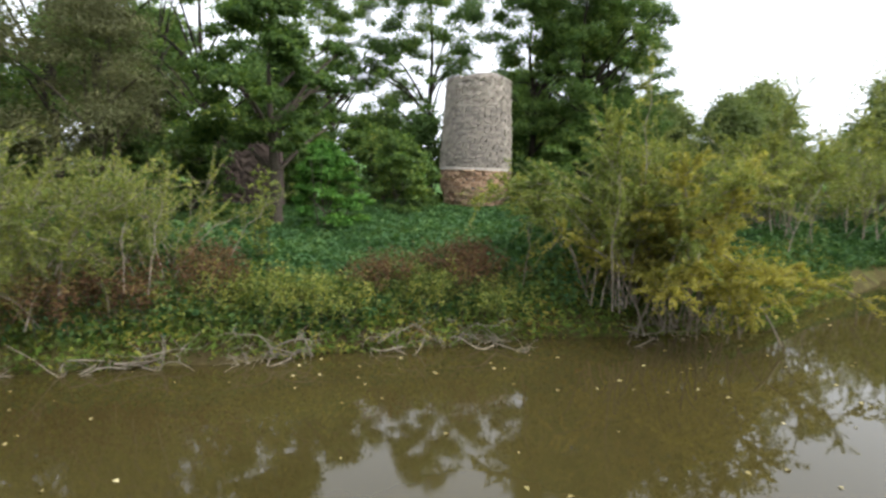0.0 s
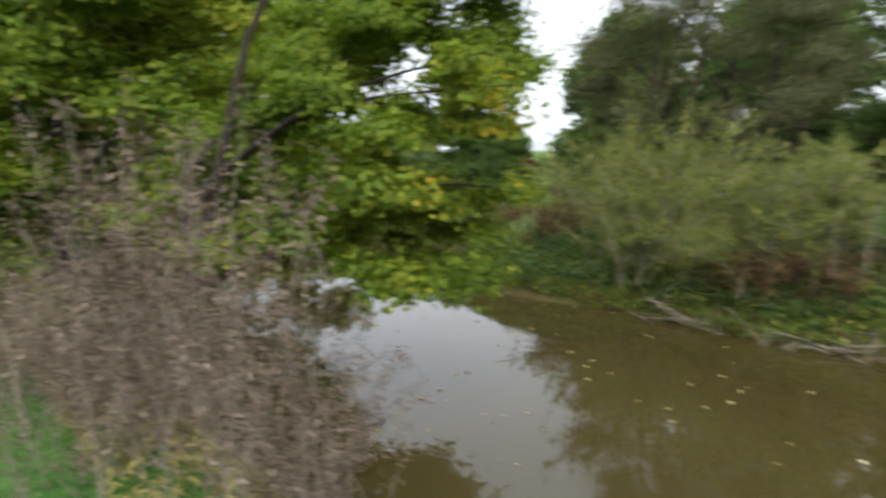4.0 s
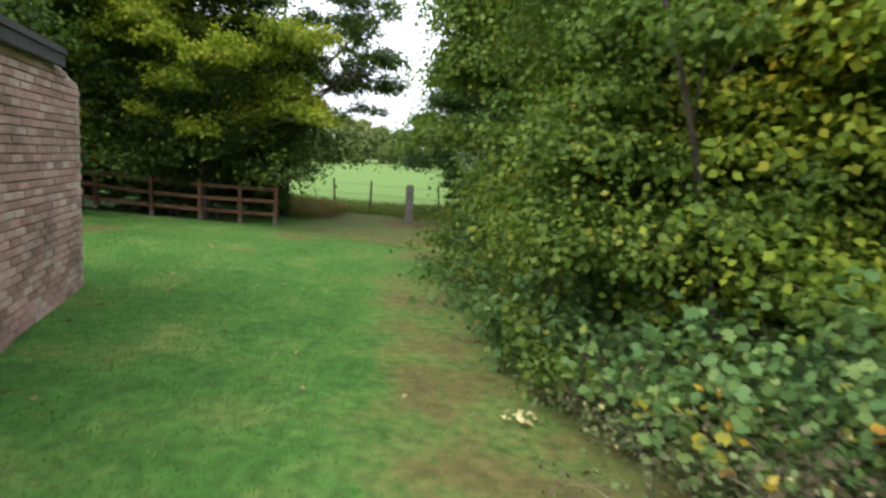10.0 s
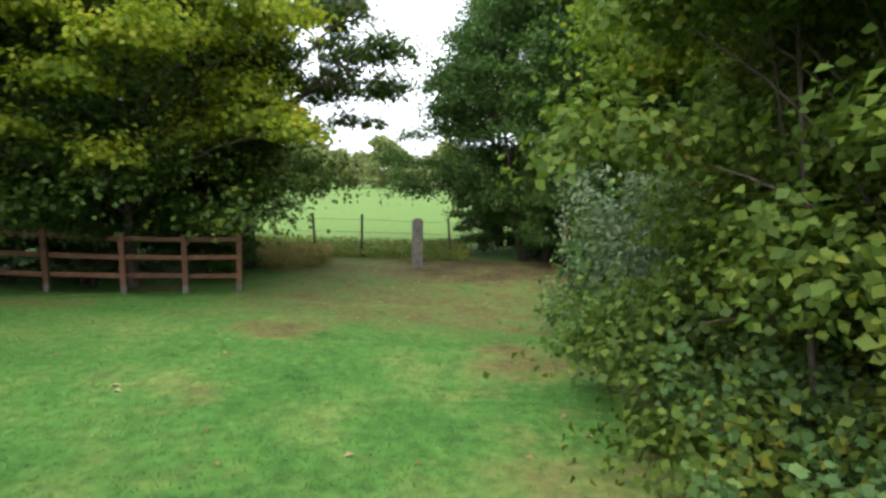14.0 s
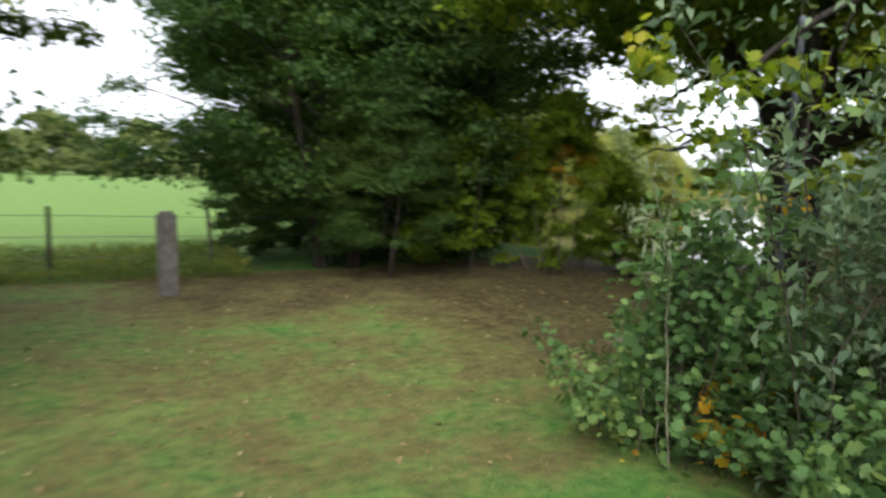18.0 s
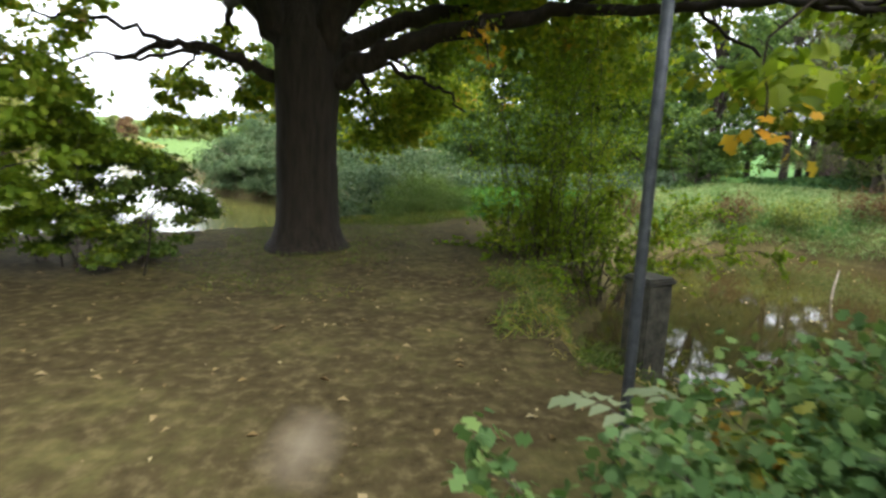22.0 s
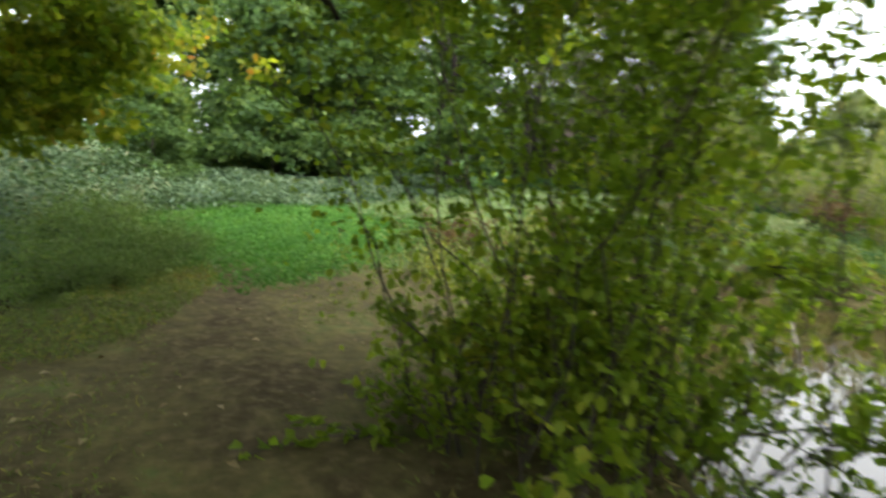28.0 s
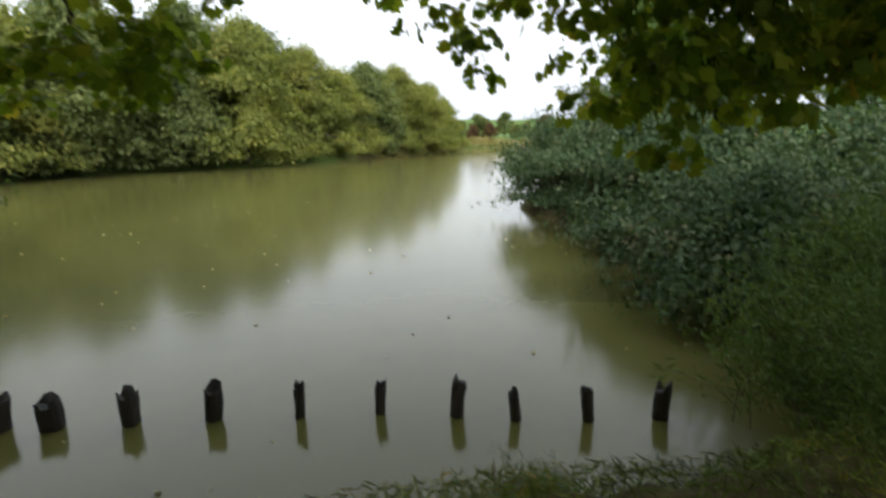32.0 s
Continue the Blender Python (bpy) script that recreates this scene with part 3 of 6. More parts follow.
POND = [(9.6, 21.85), (10.9, 20.95), (12.6, 20.2), (14.8, 20.8), (17.8, 24), (20, 26.2), (22.6, 29.7), (25.5, 31.0), (40, 40.3), (60, 54.5), (72, 66), (60, 66.5), (27, 61.5), (10, 60), (3, 52), (3.5, 40), (5.2, 31), (6.6, 27), (8.0, 24.0)]


def side(poly, x, y):
    """Distance to a shore line, negative inside."""
    p = np.asarray(poly, float)
    q = np.roll(p, -1, 0)
    best = np.full(x.shape, 1e9)
    odd = np.zeros(x.shape, bool)
    for (x1, y1), (x2, y2) in zip(p, q):
        dx, dy = x2 - x1, y2 - y1
        t = np.clip(((x - x1) * dx + (y - y1) * dy) / (dx * dx + dy * dy), 0, 1)
        best = np.minimum(best, np.hypot(x - x1 - t * dx, y - y1 - t * dy))
        if y1 != y2:
            odd ^= ((y1 > y) != (y2 > y)) & (x < dx * (y - y1) / dy + x1)
    return np.where(odd, -best, best)


def ease(a, b, v):
    t = np.clip((v - a) / (b - a), 0, 1)
    return t * t * (3 - 2 * t)


def waves(x, y):
    return 0.5 * np.sin(0.9 * x + 1.3 * np.sin(0.7 * y)) + 0.5 * np.sin(1.1 * y + 1.7 * np.sin(0.5 * x + 1))


def level(x, y):
    x, y = np.asarray(x, float), np.asarray(y, float)
    d = np.minimum(side(MOAT, x, y), side(POND, x, y)) + 0.12 * waves(1.7 * x, 1.7 * y)
    top = 0.14 * ease(3, 8, -x) * ease(4, 12, y) - 0.36 * ease(14.6, 18.2, y + 0.25 * x) + 0.03 * waves(x, y)
    top = np.where(x > 9.5, np.maximum(top, -0.36 + 0.55 * ease(12, 26, x) * ease(30, 8, y)), top)
    top = top + 0.3 * ease(30, 60, y) * ease(14, -4, x)
    top = top + 2.5 * ease(90, 420, np.hypot(x, y - 10)) + 16 * ease(330, 640, np.hypot(x, y - 10)) * (0.75 + 0.25 * np.sin(0.011 * x + 0.017 * y))
    steep = np.where((x > 9.6) & (y < 16), 0.8, np.where((y > 15.5) & (x < 10) & (y < 19.5), 2.0, 1.15))
    bank = np.where(d > 0, WATER + steep * np.maximum(d, 0) ** 0.75, WATER + 0.6 * d)
    return np.maximum(np.minimum(top, bank), -2.4)


def worn(x, y):
    """How far the turf is worn to earth: the trodden causeway, the shade under the trees, the banks."""
    d = np.minimum(side(MOAT, x, y), side(POND, x, y))
    v = 0.85 * ease(1.3, 0.2, d)
    v = np.maximum(v, 0.99 * ease(15.9, 18.8, y + 0.4 * x) * ease(-4.0, 0.0, x) * (1 - 0.2 * ease(4.5, 7.5, x)) * ease(14.0, 11.0, x) * ease(27, 25, y))
    v = np.maximum(v, 0.55 * ease(14.5, 18.5, y) * ease(16, 12, x) * ease(-9, -6, x) * ease(27, 25, y))
    v = np.maximum(v, 0.9 * ease(21.0, 23.4, y + 0.1 * np.abs(x)) * ease(-7, -4, x) * ease(9, 7, x) * ease(27, 25.5, y))
    trail = np.abs(y - (18.9 - 0.07 * (x - 8)))
    v = np.maximum(v, 0.95 * ease(1.0, 0.3, trail) * ease(3, 6, x) * ease(15.5, 11.5, x))
    hedge = -0.4 - 0.32 * np.clip(y - 3, 0, 6.5)
    v = np.maximum(v, 0.55 * ease(-0.2, 0.4, x - hedge) * ease(2.5, 4, y) * ease(17.5, 16.5, y))
    v = np.maximum(v, 1.1 * ease(1.0, 0.4, np.hypot(x + 3.2, (y - 3.7) * 1.2)))
    v = np.maximum(v, 1.5 * ease(0.75, 0.1, np.hypot(x - 0.5, (y - 19.5) * 1.5)))
    v = np.maximum(v, 0.85 * ease(0.9, 0.1, np.hypot(x + 3.0, (y - 15.6) * 1.6)))
    v = np.maximum(v, 0.55 * ease(1.0, 0.2, np.abs(x + 0.75 + 0.17 * y)) * ease(0.5, 2, y) * ease(15, 12, y))
    thin = ease(0.25, 0.85, waves(2.1 * x + 1.2 * np.sin(1.3 * y), 2.1 * y)) * ease(12.5, 15.5, y) * ease(24, 21, y)
    v = np.maximum(v, 0.6 * thin)
    return np.where((x > 13) | (y > 27) | (x < -10), np.minimum(v, 0.85 * ease(1.0, 0.2, d)), v)


def ground():
    def axis(a, b, step, lo, hi):
        core = np.arange(a, b + step / 2, step)
        up, down, s = [core[-1]], [core[0]], step
        while up[-1] < hi or down[-1] > lo:
            s *= 1.16
            if up[-1] < hi:
                up.append(up[-1] + s)
            if down[-1] > lo:
                down.append(down[-1] - s)
        return np.concatenate([down[:0:-1], core, up[1:]])
    xs, ys = axis(-11, 25, 0.25, -700, 700), axis(-12, 31, 0.25, -700, 700)
    gx, gy = np.meshgrid(xs, ys, indexing="ij")
    z = level(gx, gy)
    i, j = np.meshgrid(np.arange(len(xs) - 1), np.arange(len(ys) - 1), indexing="ij")
    n = len(ys)
    f = np.stack([i * n + j, (i + 1) * n + j, (i + 1) * n + j + 1, i * n + j + 1], -1).reshape(-1, 4)
    me = mesh_of("ground", np.stack([gx, gy, z], -1).reshape(-1, 3), f, M_GROUND, True)
    a = me.attributes.new("dirt", 'FLOAT', 'POINT')
    a.data.foreach_set("value", worn(gx, gy).ravel().astype(np.float32))
    a = me.attributes.new("pasture", 'FLOAT', 'POINT')
    a.data.foreach_set("value", ease(27.5, 31, gy).ravel().astype(np.float32))
    return tagged(new("ground", me), "mown green lawn, banks and worn earth", "ground", kind="structure")


ground()


def sheet(name, x0, x1, y0, y1, mat, label):
    v = [(x0, y0, WATER), (x1, y0, WATER), (x1, y1, WATER), (x0, y1, WATER)]
    tagged(new(name, mesh_of(name, v, [(0, 1, 2, 3)], mat)), label, "water", kind="structure")


sheet("water_moat", -2, 40, -60, 19.6, M_MOAT, "still murky olive-brown water of the moat")
sheet("water_pond", -4, 90, 19.6, 90, M_POND, "still greenish pond water under a pale sky")


# ---- brick shed beside the lawn ----
def brick_shed():
    ob = thing("brick_shed", "low old red-brick shed with dark slate verge beside the lawn", "shed")
    a, b = np.array([-4.15, 4.5]), np.array([-6.5, 10.85])
    run = np.linalg.norm(b - a)
    d = (b - a) / run
    n = np.array([d[1], -d[0]])
    z0 = 0.0
    frame_m = Matrix(((d[0], n[0], 0, a[0]), (d[1], n[1], 0, a[1]), (0, 0, 1, z0), (0, 0, 0, 1)))
    ob.matrix_world = frame_m

    def top(s):
        return 2.52 if s < run - 0.9 else 2.52 - 0.2 * (s - run + 0.9) / 0.9

    def slab(name, x0, x1, y0, y1, zb, zt, mat, label=""):
        bm = bmesh.new()
        bmesh.ops.create_cube(bm, size=1, matrix=Matrix.Translation(((x0 + x1) / 2, (y0 + y1) / 2, (zb + zt) / 2)) @ Matrix.Diagonal((x1 - x0, y1 - y0, zt - zb, 1)))
        return part(name, bm, mat, ob, label)
    # mortar core, with the sloping end of the wall's top
    prof = [(0, -0.3), (run, -0.3), (run, 2.3), (run - 0.9, 2.5), (0, 2.5)]
    bm = bmesh.new()
    f = bm.faces.new([bm.verts.new((x, -0.008, z)) for x, z in prof])
    g = bmesh.ops.extrude_face_region(bm, geom=[f])
    bmesh.ops.translate(bm, verts=[v for v in g["geom"] if isinstance(v, bmesh.types.BMVert)], vec=(0, -0.3, 0))
    bmesh.ops.recalc_face_normals(bm, faces=bm.faces)
    core = part("front_wall", bm, M_MORTAR, ob)
    slab("end_wall", run - 0.3, run - 0.01, -3.6, -0.31, -0.3, 2.28, M_BRICK)
    slab("back_wall", 0, run - 0.31, -3.6, -3.3, -0.3, 2.9, M_BRICK)
    slab("side_wall", 0, 0.3, -3.29, -0.31, -0.3, 2.48, M_BRICK)
    # roof: a slate slope with a dark verge along the wall's top
    bm = bmesh.new()
    vs = [bm.verts.new(p) for p in ((-0.1, 0.1, 2.53), (run - 0.75, 0.1, 2.53), (run - 0.75, -3.7, 3.0), (-0.1, -3.7, 3.0))]
    f = bm.faces.new(vs)
    g = bmesh.ops.extrude_face_region(bm, geom=[f])
    bmesh.ops.translate(bm, verts=[v for v in g["geom"] if isinstance(v, bmesh.types.BMVert)], vec=(0, 0, 0.06))
    bmesh.ops.recalc_face_normals(bm, faces=bm.faces)
    part("roof", bm, M_SLATE, ob, "thin dark slate roof")
    slab("fascia", -0.1, run - 0.76, 0.03, 0.085, 2.42, 2.525, M_SLATE)
    return core, run, top


SHED_WALL, SHED_RUN, SHED_TOP = brick_shed()


# ---- ruined round tower on the island ----
def tower():
    ob = thing("ruined_tower", "ruined round stone tower on an eroded red stone base", "tower", 26.9, -8.7, 0)
    ob.matrix_world = Matrix.Translation((26.9, -8.7, 0.0)) @ Matrix.Rotation(radians(2.2), 4, Vector((0.96, 0.2, 0)))
    rng = np.random.default_rng(5)
    bm = bmesh.new()
    rings = []
    for z, r in ((-0.4, 1.05), (0.3, 1.15), (1.2, 1.4), (1.95, 1.52), (2.0, 1.54), (3.5, 1.49), (5.0, 1.4), (5.78, 1.36), (5.85, 1.2), (5.72, 0.6)):
        rings.append([bm.verts.new(((r - 0.03) * math.cos(a), (r - 0.03) * math.sin(a), z + (0.12 * math.sin(2 * a + 1) if z > 5.6 else 0))) for a in np.linspace(0, 2 * np.pi, 40, endpoint=False)])
    for lo, hi in zip(rings, rings[1:]):
        for i in range(40):
            bm.faces.new((lo[i], lo[(i + 1) % 40], hi[(i + 1) % 40], hi[i]))
    bm.faces.new(rings[-1])
    core = part("core", bm, M_TOWERSTONE, ob)
    bm = bmesh.new()
    bmesh.ops.create_cone(bm, segments=40, radius1=1.62, radius2=1.6, depth=0.11, cap_ends=True, matrix=Matrix.Translation((0, 0, 1.98)))
    part("ledge", bm, M_MORTAR, ob, "pale weathered stone ledge")
    return ob, core, rng


TOWER, TOWER_CORE, TOWER_RNG = tower()


def ruined_wall():
    """A ragged end of old masonry, thick, with a broken top."""
    rng = np.random.default_rng(6)
    w, h, d, nx, nz = 3.4, 2.9, 0.55, 26, 18
    bm = bmesh.new()
    top = [h * (0.72 + 0.2 * math.sin(0.5 + 2.6 * i / nx) + 0.06 * rng.normal()) for i in range(nx + 1)]
    sides = []
    for sy in (-1, 1):
        sides.append([[bm.verts.new((w * (i / nx - 0.5), sy * (d / 2 - 0.08 * k / nz) + rng.normal(0, 0.025), top[i] * k / nz - 0.3)) for i in range(nx + 1)] for k in range(nz + 1)])
    for g in sides:
        for k in range(nz):
            for i in range(nx):
                bm.faces.new((g[k][i], g[k][i + 1], g[k + 1][i + 1], g[k + 1][i]))
    f, b = sides
    for i in range(nx):
        bm.faces.new((f[nz][i], f[nz][i + 1], b[nz][i + 1], b[nz][i]))
    for k in range(nz):
        for i in (0, nx):
            bm.faces.new((f[k][i], f[k + 1][i], b[k + 1][i], b[k][i]))
    bmesh.ops.recalc_face_normals(bm, faces=bm.faces)
    ob = thing("ruined_wall", "dark reddish-brown remnant of an old wall under the trees", "wall")
    part("masonry", bm, M_RUIN, ob)
    ob.matrix_world = pose(25.0, 0.9, float(level(25.0, 0.9)) + 0.7, 0, 0, 84)


ruined_wall()


# ---- oak on the causeway ----
def oak():
    ob = thing("oak_tree", "massive old oak with dark furrowed bark and spreading limbs", "tree", 6.35, 21.1, -0.36)
    rng = np.random.default_rng(21)
    trunk = [(0, 0, -0.4), (0, 0, 0.0), (0.0, 0.0, 0.25), (0.02, 0, 0.7), (0.0, 0.02, 1.5), (-0.02, 0.0, 2.2), (-0.03, 0.0, 2.8), (0.05, 0.05, 3.6), (0.1, 0.1, 5.2), (0.1, 0.0, 7.5)]
    line = curve_points(trunk, 40)
    rad = np.interp(line[:, 2], [-0.4, 0, 0.12, 0.35, 0.8, 1.8, 2.6, 3.0, 4, 5.2, 7.5], [0.8, 0.66, 0.56, 0.48, 0.45, 0.44, 0.48, 0.47, 0.3, 0.18, 0.06])
    v, f = tube(line, rad, 28)
    th = np.arctan2(v[:, 1], v[:, 0])
    k = 1 + 0.035 * np.sin(5 * th + 0.8) + 0.05 * np.sin(3 * th) * np.clip(0.6 - v[:, 2], 0, 1) + rng.normal(0, 0.008, len(v))
    v[:, 0] *= k
    v[:, 1] *= k
    child("trunk", mesh_of("trunk", v, f, M_BARK, True), ob)
    limbs = [
        ([(0, -0.25, 2.35), (-0.25, -1.0, 2.8), (-0.5, -2.2, 3.15), (-0.6, -3.4, 3.45), (-1.0, -4.8, 3.9), (-1.6, -6.2, 3.9)], 0.18),
        ([(-0.6, -3.4, 3.45), (-1.4, -4.6, 3.3), (-2.6, -5.6, 3.15), (-3.6, -6.4, 2.75)], 0.08),
        ([(-0.25, -1.0, 2.75), (0.2, -1.8, 2.5), (0.5, -2.3, 2.15)], 0.045),
        ([(0.0, 0.2, 2.3), (-0.2, 0.9, 2.7), (-0.5, 1.7, 2.85), (-0.6, 2.5, 2.6)], 0.11),
        ([(-0.5, 1.7, 2.85), (-0.8, 2.6, 3.1), (-1.0, 3.4, 3.05)], 0.045),
        ([(-0.35, 1.3, 2.8), (-0.8, 1.9, 2.6), (-1.1, 2.5, 2.55), (-1.2, 3.1, 2.3)], 0.035),
        ([(-0.1, 0.1, 2.7), (-0.5, 0.5, 3.6), (-1.2, 0.9, 4.6), (-2.2, 1.4, 5.6)], 0.22),
        ([(0, -0.1, 2.7), (-0.5, -0.6, 3.7), (-1.2, -1.0, 4.8), (-2.0, -1.6, 5.9)], 0.24),
        ([(0.1, 0.1, 2.8), (0.8, 0.5, 3.6), (2.0, 0.8, 4.0), (3.6, 0.6, 3.9), (5.2, 0.3, 3.3), (6.0, 0.1, 2.7)], 0.22),
        ([(3.6, 0.6, 3.9), (4.6, 1.2, 3.7), (5.2, 1.4, 3.2)], 0.07),
        ([(3.6, 0.6, 3.9), (5.4, -0.3, 3.7), (7.0, -1.0, 3.3), (8.3, -1.2, 2.6)], 0.08),
        ([(5.2, 0.3, 3.3), (6.2, 0.0, 2.6), (6.5, 0.15, 1.9), (6.6, 0.0, 1.4)], 0.05),
        ([(0.2, 0.2, 2.9), (1.2, 1.3, 3.8), (2.4, 2.1, 4.0), (3.6, 2.6, 3.6)], 0.17),
        ([(0.1, 0.3, 3.0), (0.6, 1.8, 4.2), (1.2, 3.2, 4.4), (1.5, 4.6, 3.9)], 0.16),
        ([(0.2, -0.2, 2.8), (1.3, -1.6, 3.7), (2.6, -3.0, 4.0), (3.8, -4.2, 3.8)], 0.17),
        ([(0.0, -0.2, 3.2), (0.2, -1.6, 4.6), (0.3, -3.2, 5.4), (0.1, -4.8, 5.6)], 0.16),
        ([(-2.4, -6.0, 3.6), (-2.9, -7.6, 3.4), (-3.2, -8.8, 2.9)], 0.04),
        ([(-1.6, -6.2, 3.6), (-2.4, -7.6, 3.5), (-3.8, -8.2, 3.1), (-4.8, -8.6, 2.5)], 0.08),
        ([(-2.6, -5.6, 3.15), (-2.9, -6.8, 2.8), (-3.1, -7.4, 2.2)], 0.035),
        ([(-2.6, -5.6, 3.15), (-3.6, -6.4, 2.9), (-4.1, -7.2, 2.3)], 0.035),
        ([(-0.5, -2.2, 3.15), (-1.2, -2.45, 3.1), (-1.7, -2.5, 2.9), (-1.85, -2.6, 2.5)], 0.03),
        ([(-6.0, -3.85, 3.3), (-6.2, -3.7, 2.6), (-6.2, -3.6, 1.7)], 0.014),
        ([(-0.9, -4.7, 3.8), (-1.0, -5.6, 3.1), (-1.9, -6.6, 2.1)], 0.035),
        ([(3.6, 2.6, 3.6), (3.7, 3.4, 3.2), (3.6, 4.0, 2.4), (3.4, 3.3, 1.9)], 0.05),
        ([(-1.0, -4.8, 3.9), (-3.4, -4.6, 4.1), (-5.6, -4.0, 3.6), (-7.0, -3.4, 2.6)], 0.07),
    ]
    for pts, r in limbs:
        line = curve_points(pts, 6 * len(pts))
        line[1:-1] += rng.normal(0, 0.03, line[1:-1].shape)
        child("limb", mesh_of("limb", *tube(line, r * np.linspace(1, 0.25, len(line)), 10, rng, 0.05), M_BARK, True), ob)
    # high crown
    n = 150
    ang, rr = rng.uniform(0, 2 * np.pi, n), 7.4 * rng.uniform(0.05, 1, n) ** 0.6
    z = 3.9 + 5.0 * rng.uniform(0, 1, n) * np.sqrt(np.clip(1 - (rr / 8.0) ** 2, 0.05, 1)) + 0.4
    cen = np.stack([np.cos(ang) * rr + 0.3, np.sin(ang) * rr - 0.3, z], 1)
    v, f = clump_leaves(cen, rng.uniform(0.7, 1.3, n), 66000, 0.17, rng, 0.6, 0.6)
    child("crown", mesh_of("crown", v, f, M_OAKTOP), ob)
    # the inner crown over the trunk and the path
    inner = np.random.default_rng(22)
    n = 70
    ang, rr = inner.uniform(0, 2 * np.pi, n), 5.8 * inner.uniform(0.05, 1, n) ** 0.6
    cen = np.stack([np.cos(ang) * rr, np.sin(ang) * rr - 0.8, inner.uniform(4.6, 7.0, n)], 1)
    v, f = clump_leaves(cen, inner.uniform(0.6, 1.2, n), 30000, 0.17, inner, 0.6, 0.6)
    child("crown", mesh_of("crown", v, f, M_OAKTOP), ob)
    # foliage that hangs low, bough by bough
    hanging = [
        (6.3, 0.1, 2.0, 1.0, 0.9, 2600), (6.5, -0.75, 1.8, 0.7, 0.5, 1000), (2.9, 1.6, 2.25, 0.5, 0.25, 90), (3.25, 1.5, 2.1, 0.45, 0.25, 60), (7.6, -0.8, 2.7, 1.0, 0.7, 2600), (7.0, -1.6, 3.1, 1.0, 0.6, 2000), (8.4, -0.7, 2.3, 0.9, 0.6, 1900), (8.0, -1.8, 2.9, 1.0, 0.6, 1800), (5.9, 0.9, 2.7, 0.9, 0.6, 1500), (6.6, -0.5, 2.9, 0.8, 0.6, 1300),
        (5.0, 1.0, 3.2, 0.8, 0.5, 1100), (4.9, 1.1, 2.5, 0.9, 0.6, 420), (5.4, 1.2, 1.95, 0.5, 0.3, 130), (4.3, 1.6, 2.75, 0.7, 0.5, 260), (2.75, 1.55, 2.45, 0.55, 0.4, 150), (2.2, 1.85, 2.3, 0.5, 0.35, 380), (3.7, 1.2, 2.95, 0.45, 0.4, 200), (4.0, 1.0, 3.3, 0.8, 0.4, 700),
        (3.3, 2.5, 3.3, 0.7, 0.5, 420), (2.3, 1.5, 2.65, 0.45, 0.35, 130), (2.0, 2.3, 3.0, 0.6, 0.4, 260), (1.4, 2.6, 2.35, 0.5, 0.35, 260), (0.8, 2.4, 2.1, 0.45, 0.3, 300), (1.3, 4.4, 3.6, 0.9, 0.6, 900),
        (-0.9, 3.0, 2.9, 0.5, 0.3, 140),
        (0.6, -3.6, 3.6, 1.2, 0.8, 2200), (-0.4, -5.2, 3.7, 1.2, 0.7, 2000), (1.8, -4.8, 3.2, 1.3, 0.8, 2200), (3.4, -4.0, 3.3, 1.2, 0.8, 2000), (-1.4, -6.4, 3.5, 0.9, 0.5, 900),
        (-2.4, -7.0, 3.3, 0.7, 0.4, 420), (-3.4, -8.0, 2.9, 0.6, 0.4, 330), (-4.4, -8.6, 2.5, 0.55, 0.4, 300), (-3.2, -6.2, 2.8, 0.5, 0.3, 200), (-3.0, -7.3, 2.25, 0.7, 0.35, 620), (-3.9, -7.2, 2.3, 0.6, 0.3, 480), (-2.4, -7.5, 2.6, 0.6, 0.3, 420), (-1.2, -6.9, 2.6, 0.6, 0.35, 360), (-7.0, -3.4, 2.35, 0.6, 0.3, 150), (-6.5, -3.7, 2.7, 0.55, 0.3, 130), (-7.3, -3.1, 2.8, 0.5, 0.3, 80), (-6.1, -3.8, 1.9, 0.3, 0.2, 60), (3.5, 3.9, 2.5, 0.7, 0.3, 330), (3.3, 2.9, 1.85, 0.8, 0.3, 520), (3.6, 3.6, 1.75, 0.6, 0.25, 300), (4.2, 4.2, 2.9, 0.7, 0.4, 160), (-4.4, -6.9, 2.5, 0.5, 0.3, 300), (-1.3, -5.9, 2.3, 0.7, 0.3, 420), (-1.9, -6.5, 2.05, 0.6, 0.3, 420), (-0.6, -6.6, 2.5, 0.6, 0.3, 300), (-2.2, -6.7, 1.85, 0.45, 0.25, 200),
        (3.2, -1.6, 3.7, 1.2, 0.7, 1800), (1.6, -2.4, 3.8, 1.0, 0.6, 1300), (-1.6, -2.6, 4.3, 1.1, 0.6, 1300), (-2.2, 0.8, 4.6, 1.1, 0.6, 1100),
    ]
    for x, y, z, r, h, cnt in hanging:
        pos = np.array([x, y, z]) + rng.normal(0, 0.45, (max(5, cnt // 60), 3)) * [r, r, h]
        cnt = int(cnt * 0.7)
        v, f = clump_leaves(pos, np.full(len(pos), 0.26 * r + 0.08), cnt, 0.11, rng, 0.75, 0.9, 0.2, shape=LOBED)
        child("bough_leaves", mesh_of("bough_leaves", v, f, M_OAK), ob)
    for x, y, z, r, h, cnt in ((-1.8, -2.55, 2.6, 0.15, 0.15, 20), (-1.85, -2.6, 2.8, 0.25, 0.12, 30), (-6.2, -3.6, 1.65, 0.12, 0.1, 16)):
        pos = np.array([x, y, z]) + rng.normal(0, 0.45, (6, 3)) * [r, r, h]
        v, f = clump_leaves(pos, np.full(6, 0.2), cnt, 0.075, rng, 0.75, 0.9, 0.2, shape=LOBED)
        child("bough_leaves", mesh_of("bough_leaves", v, f, M_AMBER), ob, "amber and orange autumn leaves")
    return ob


oak()

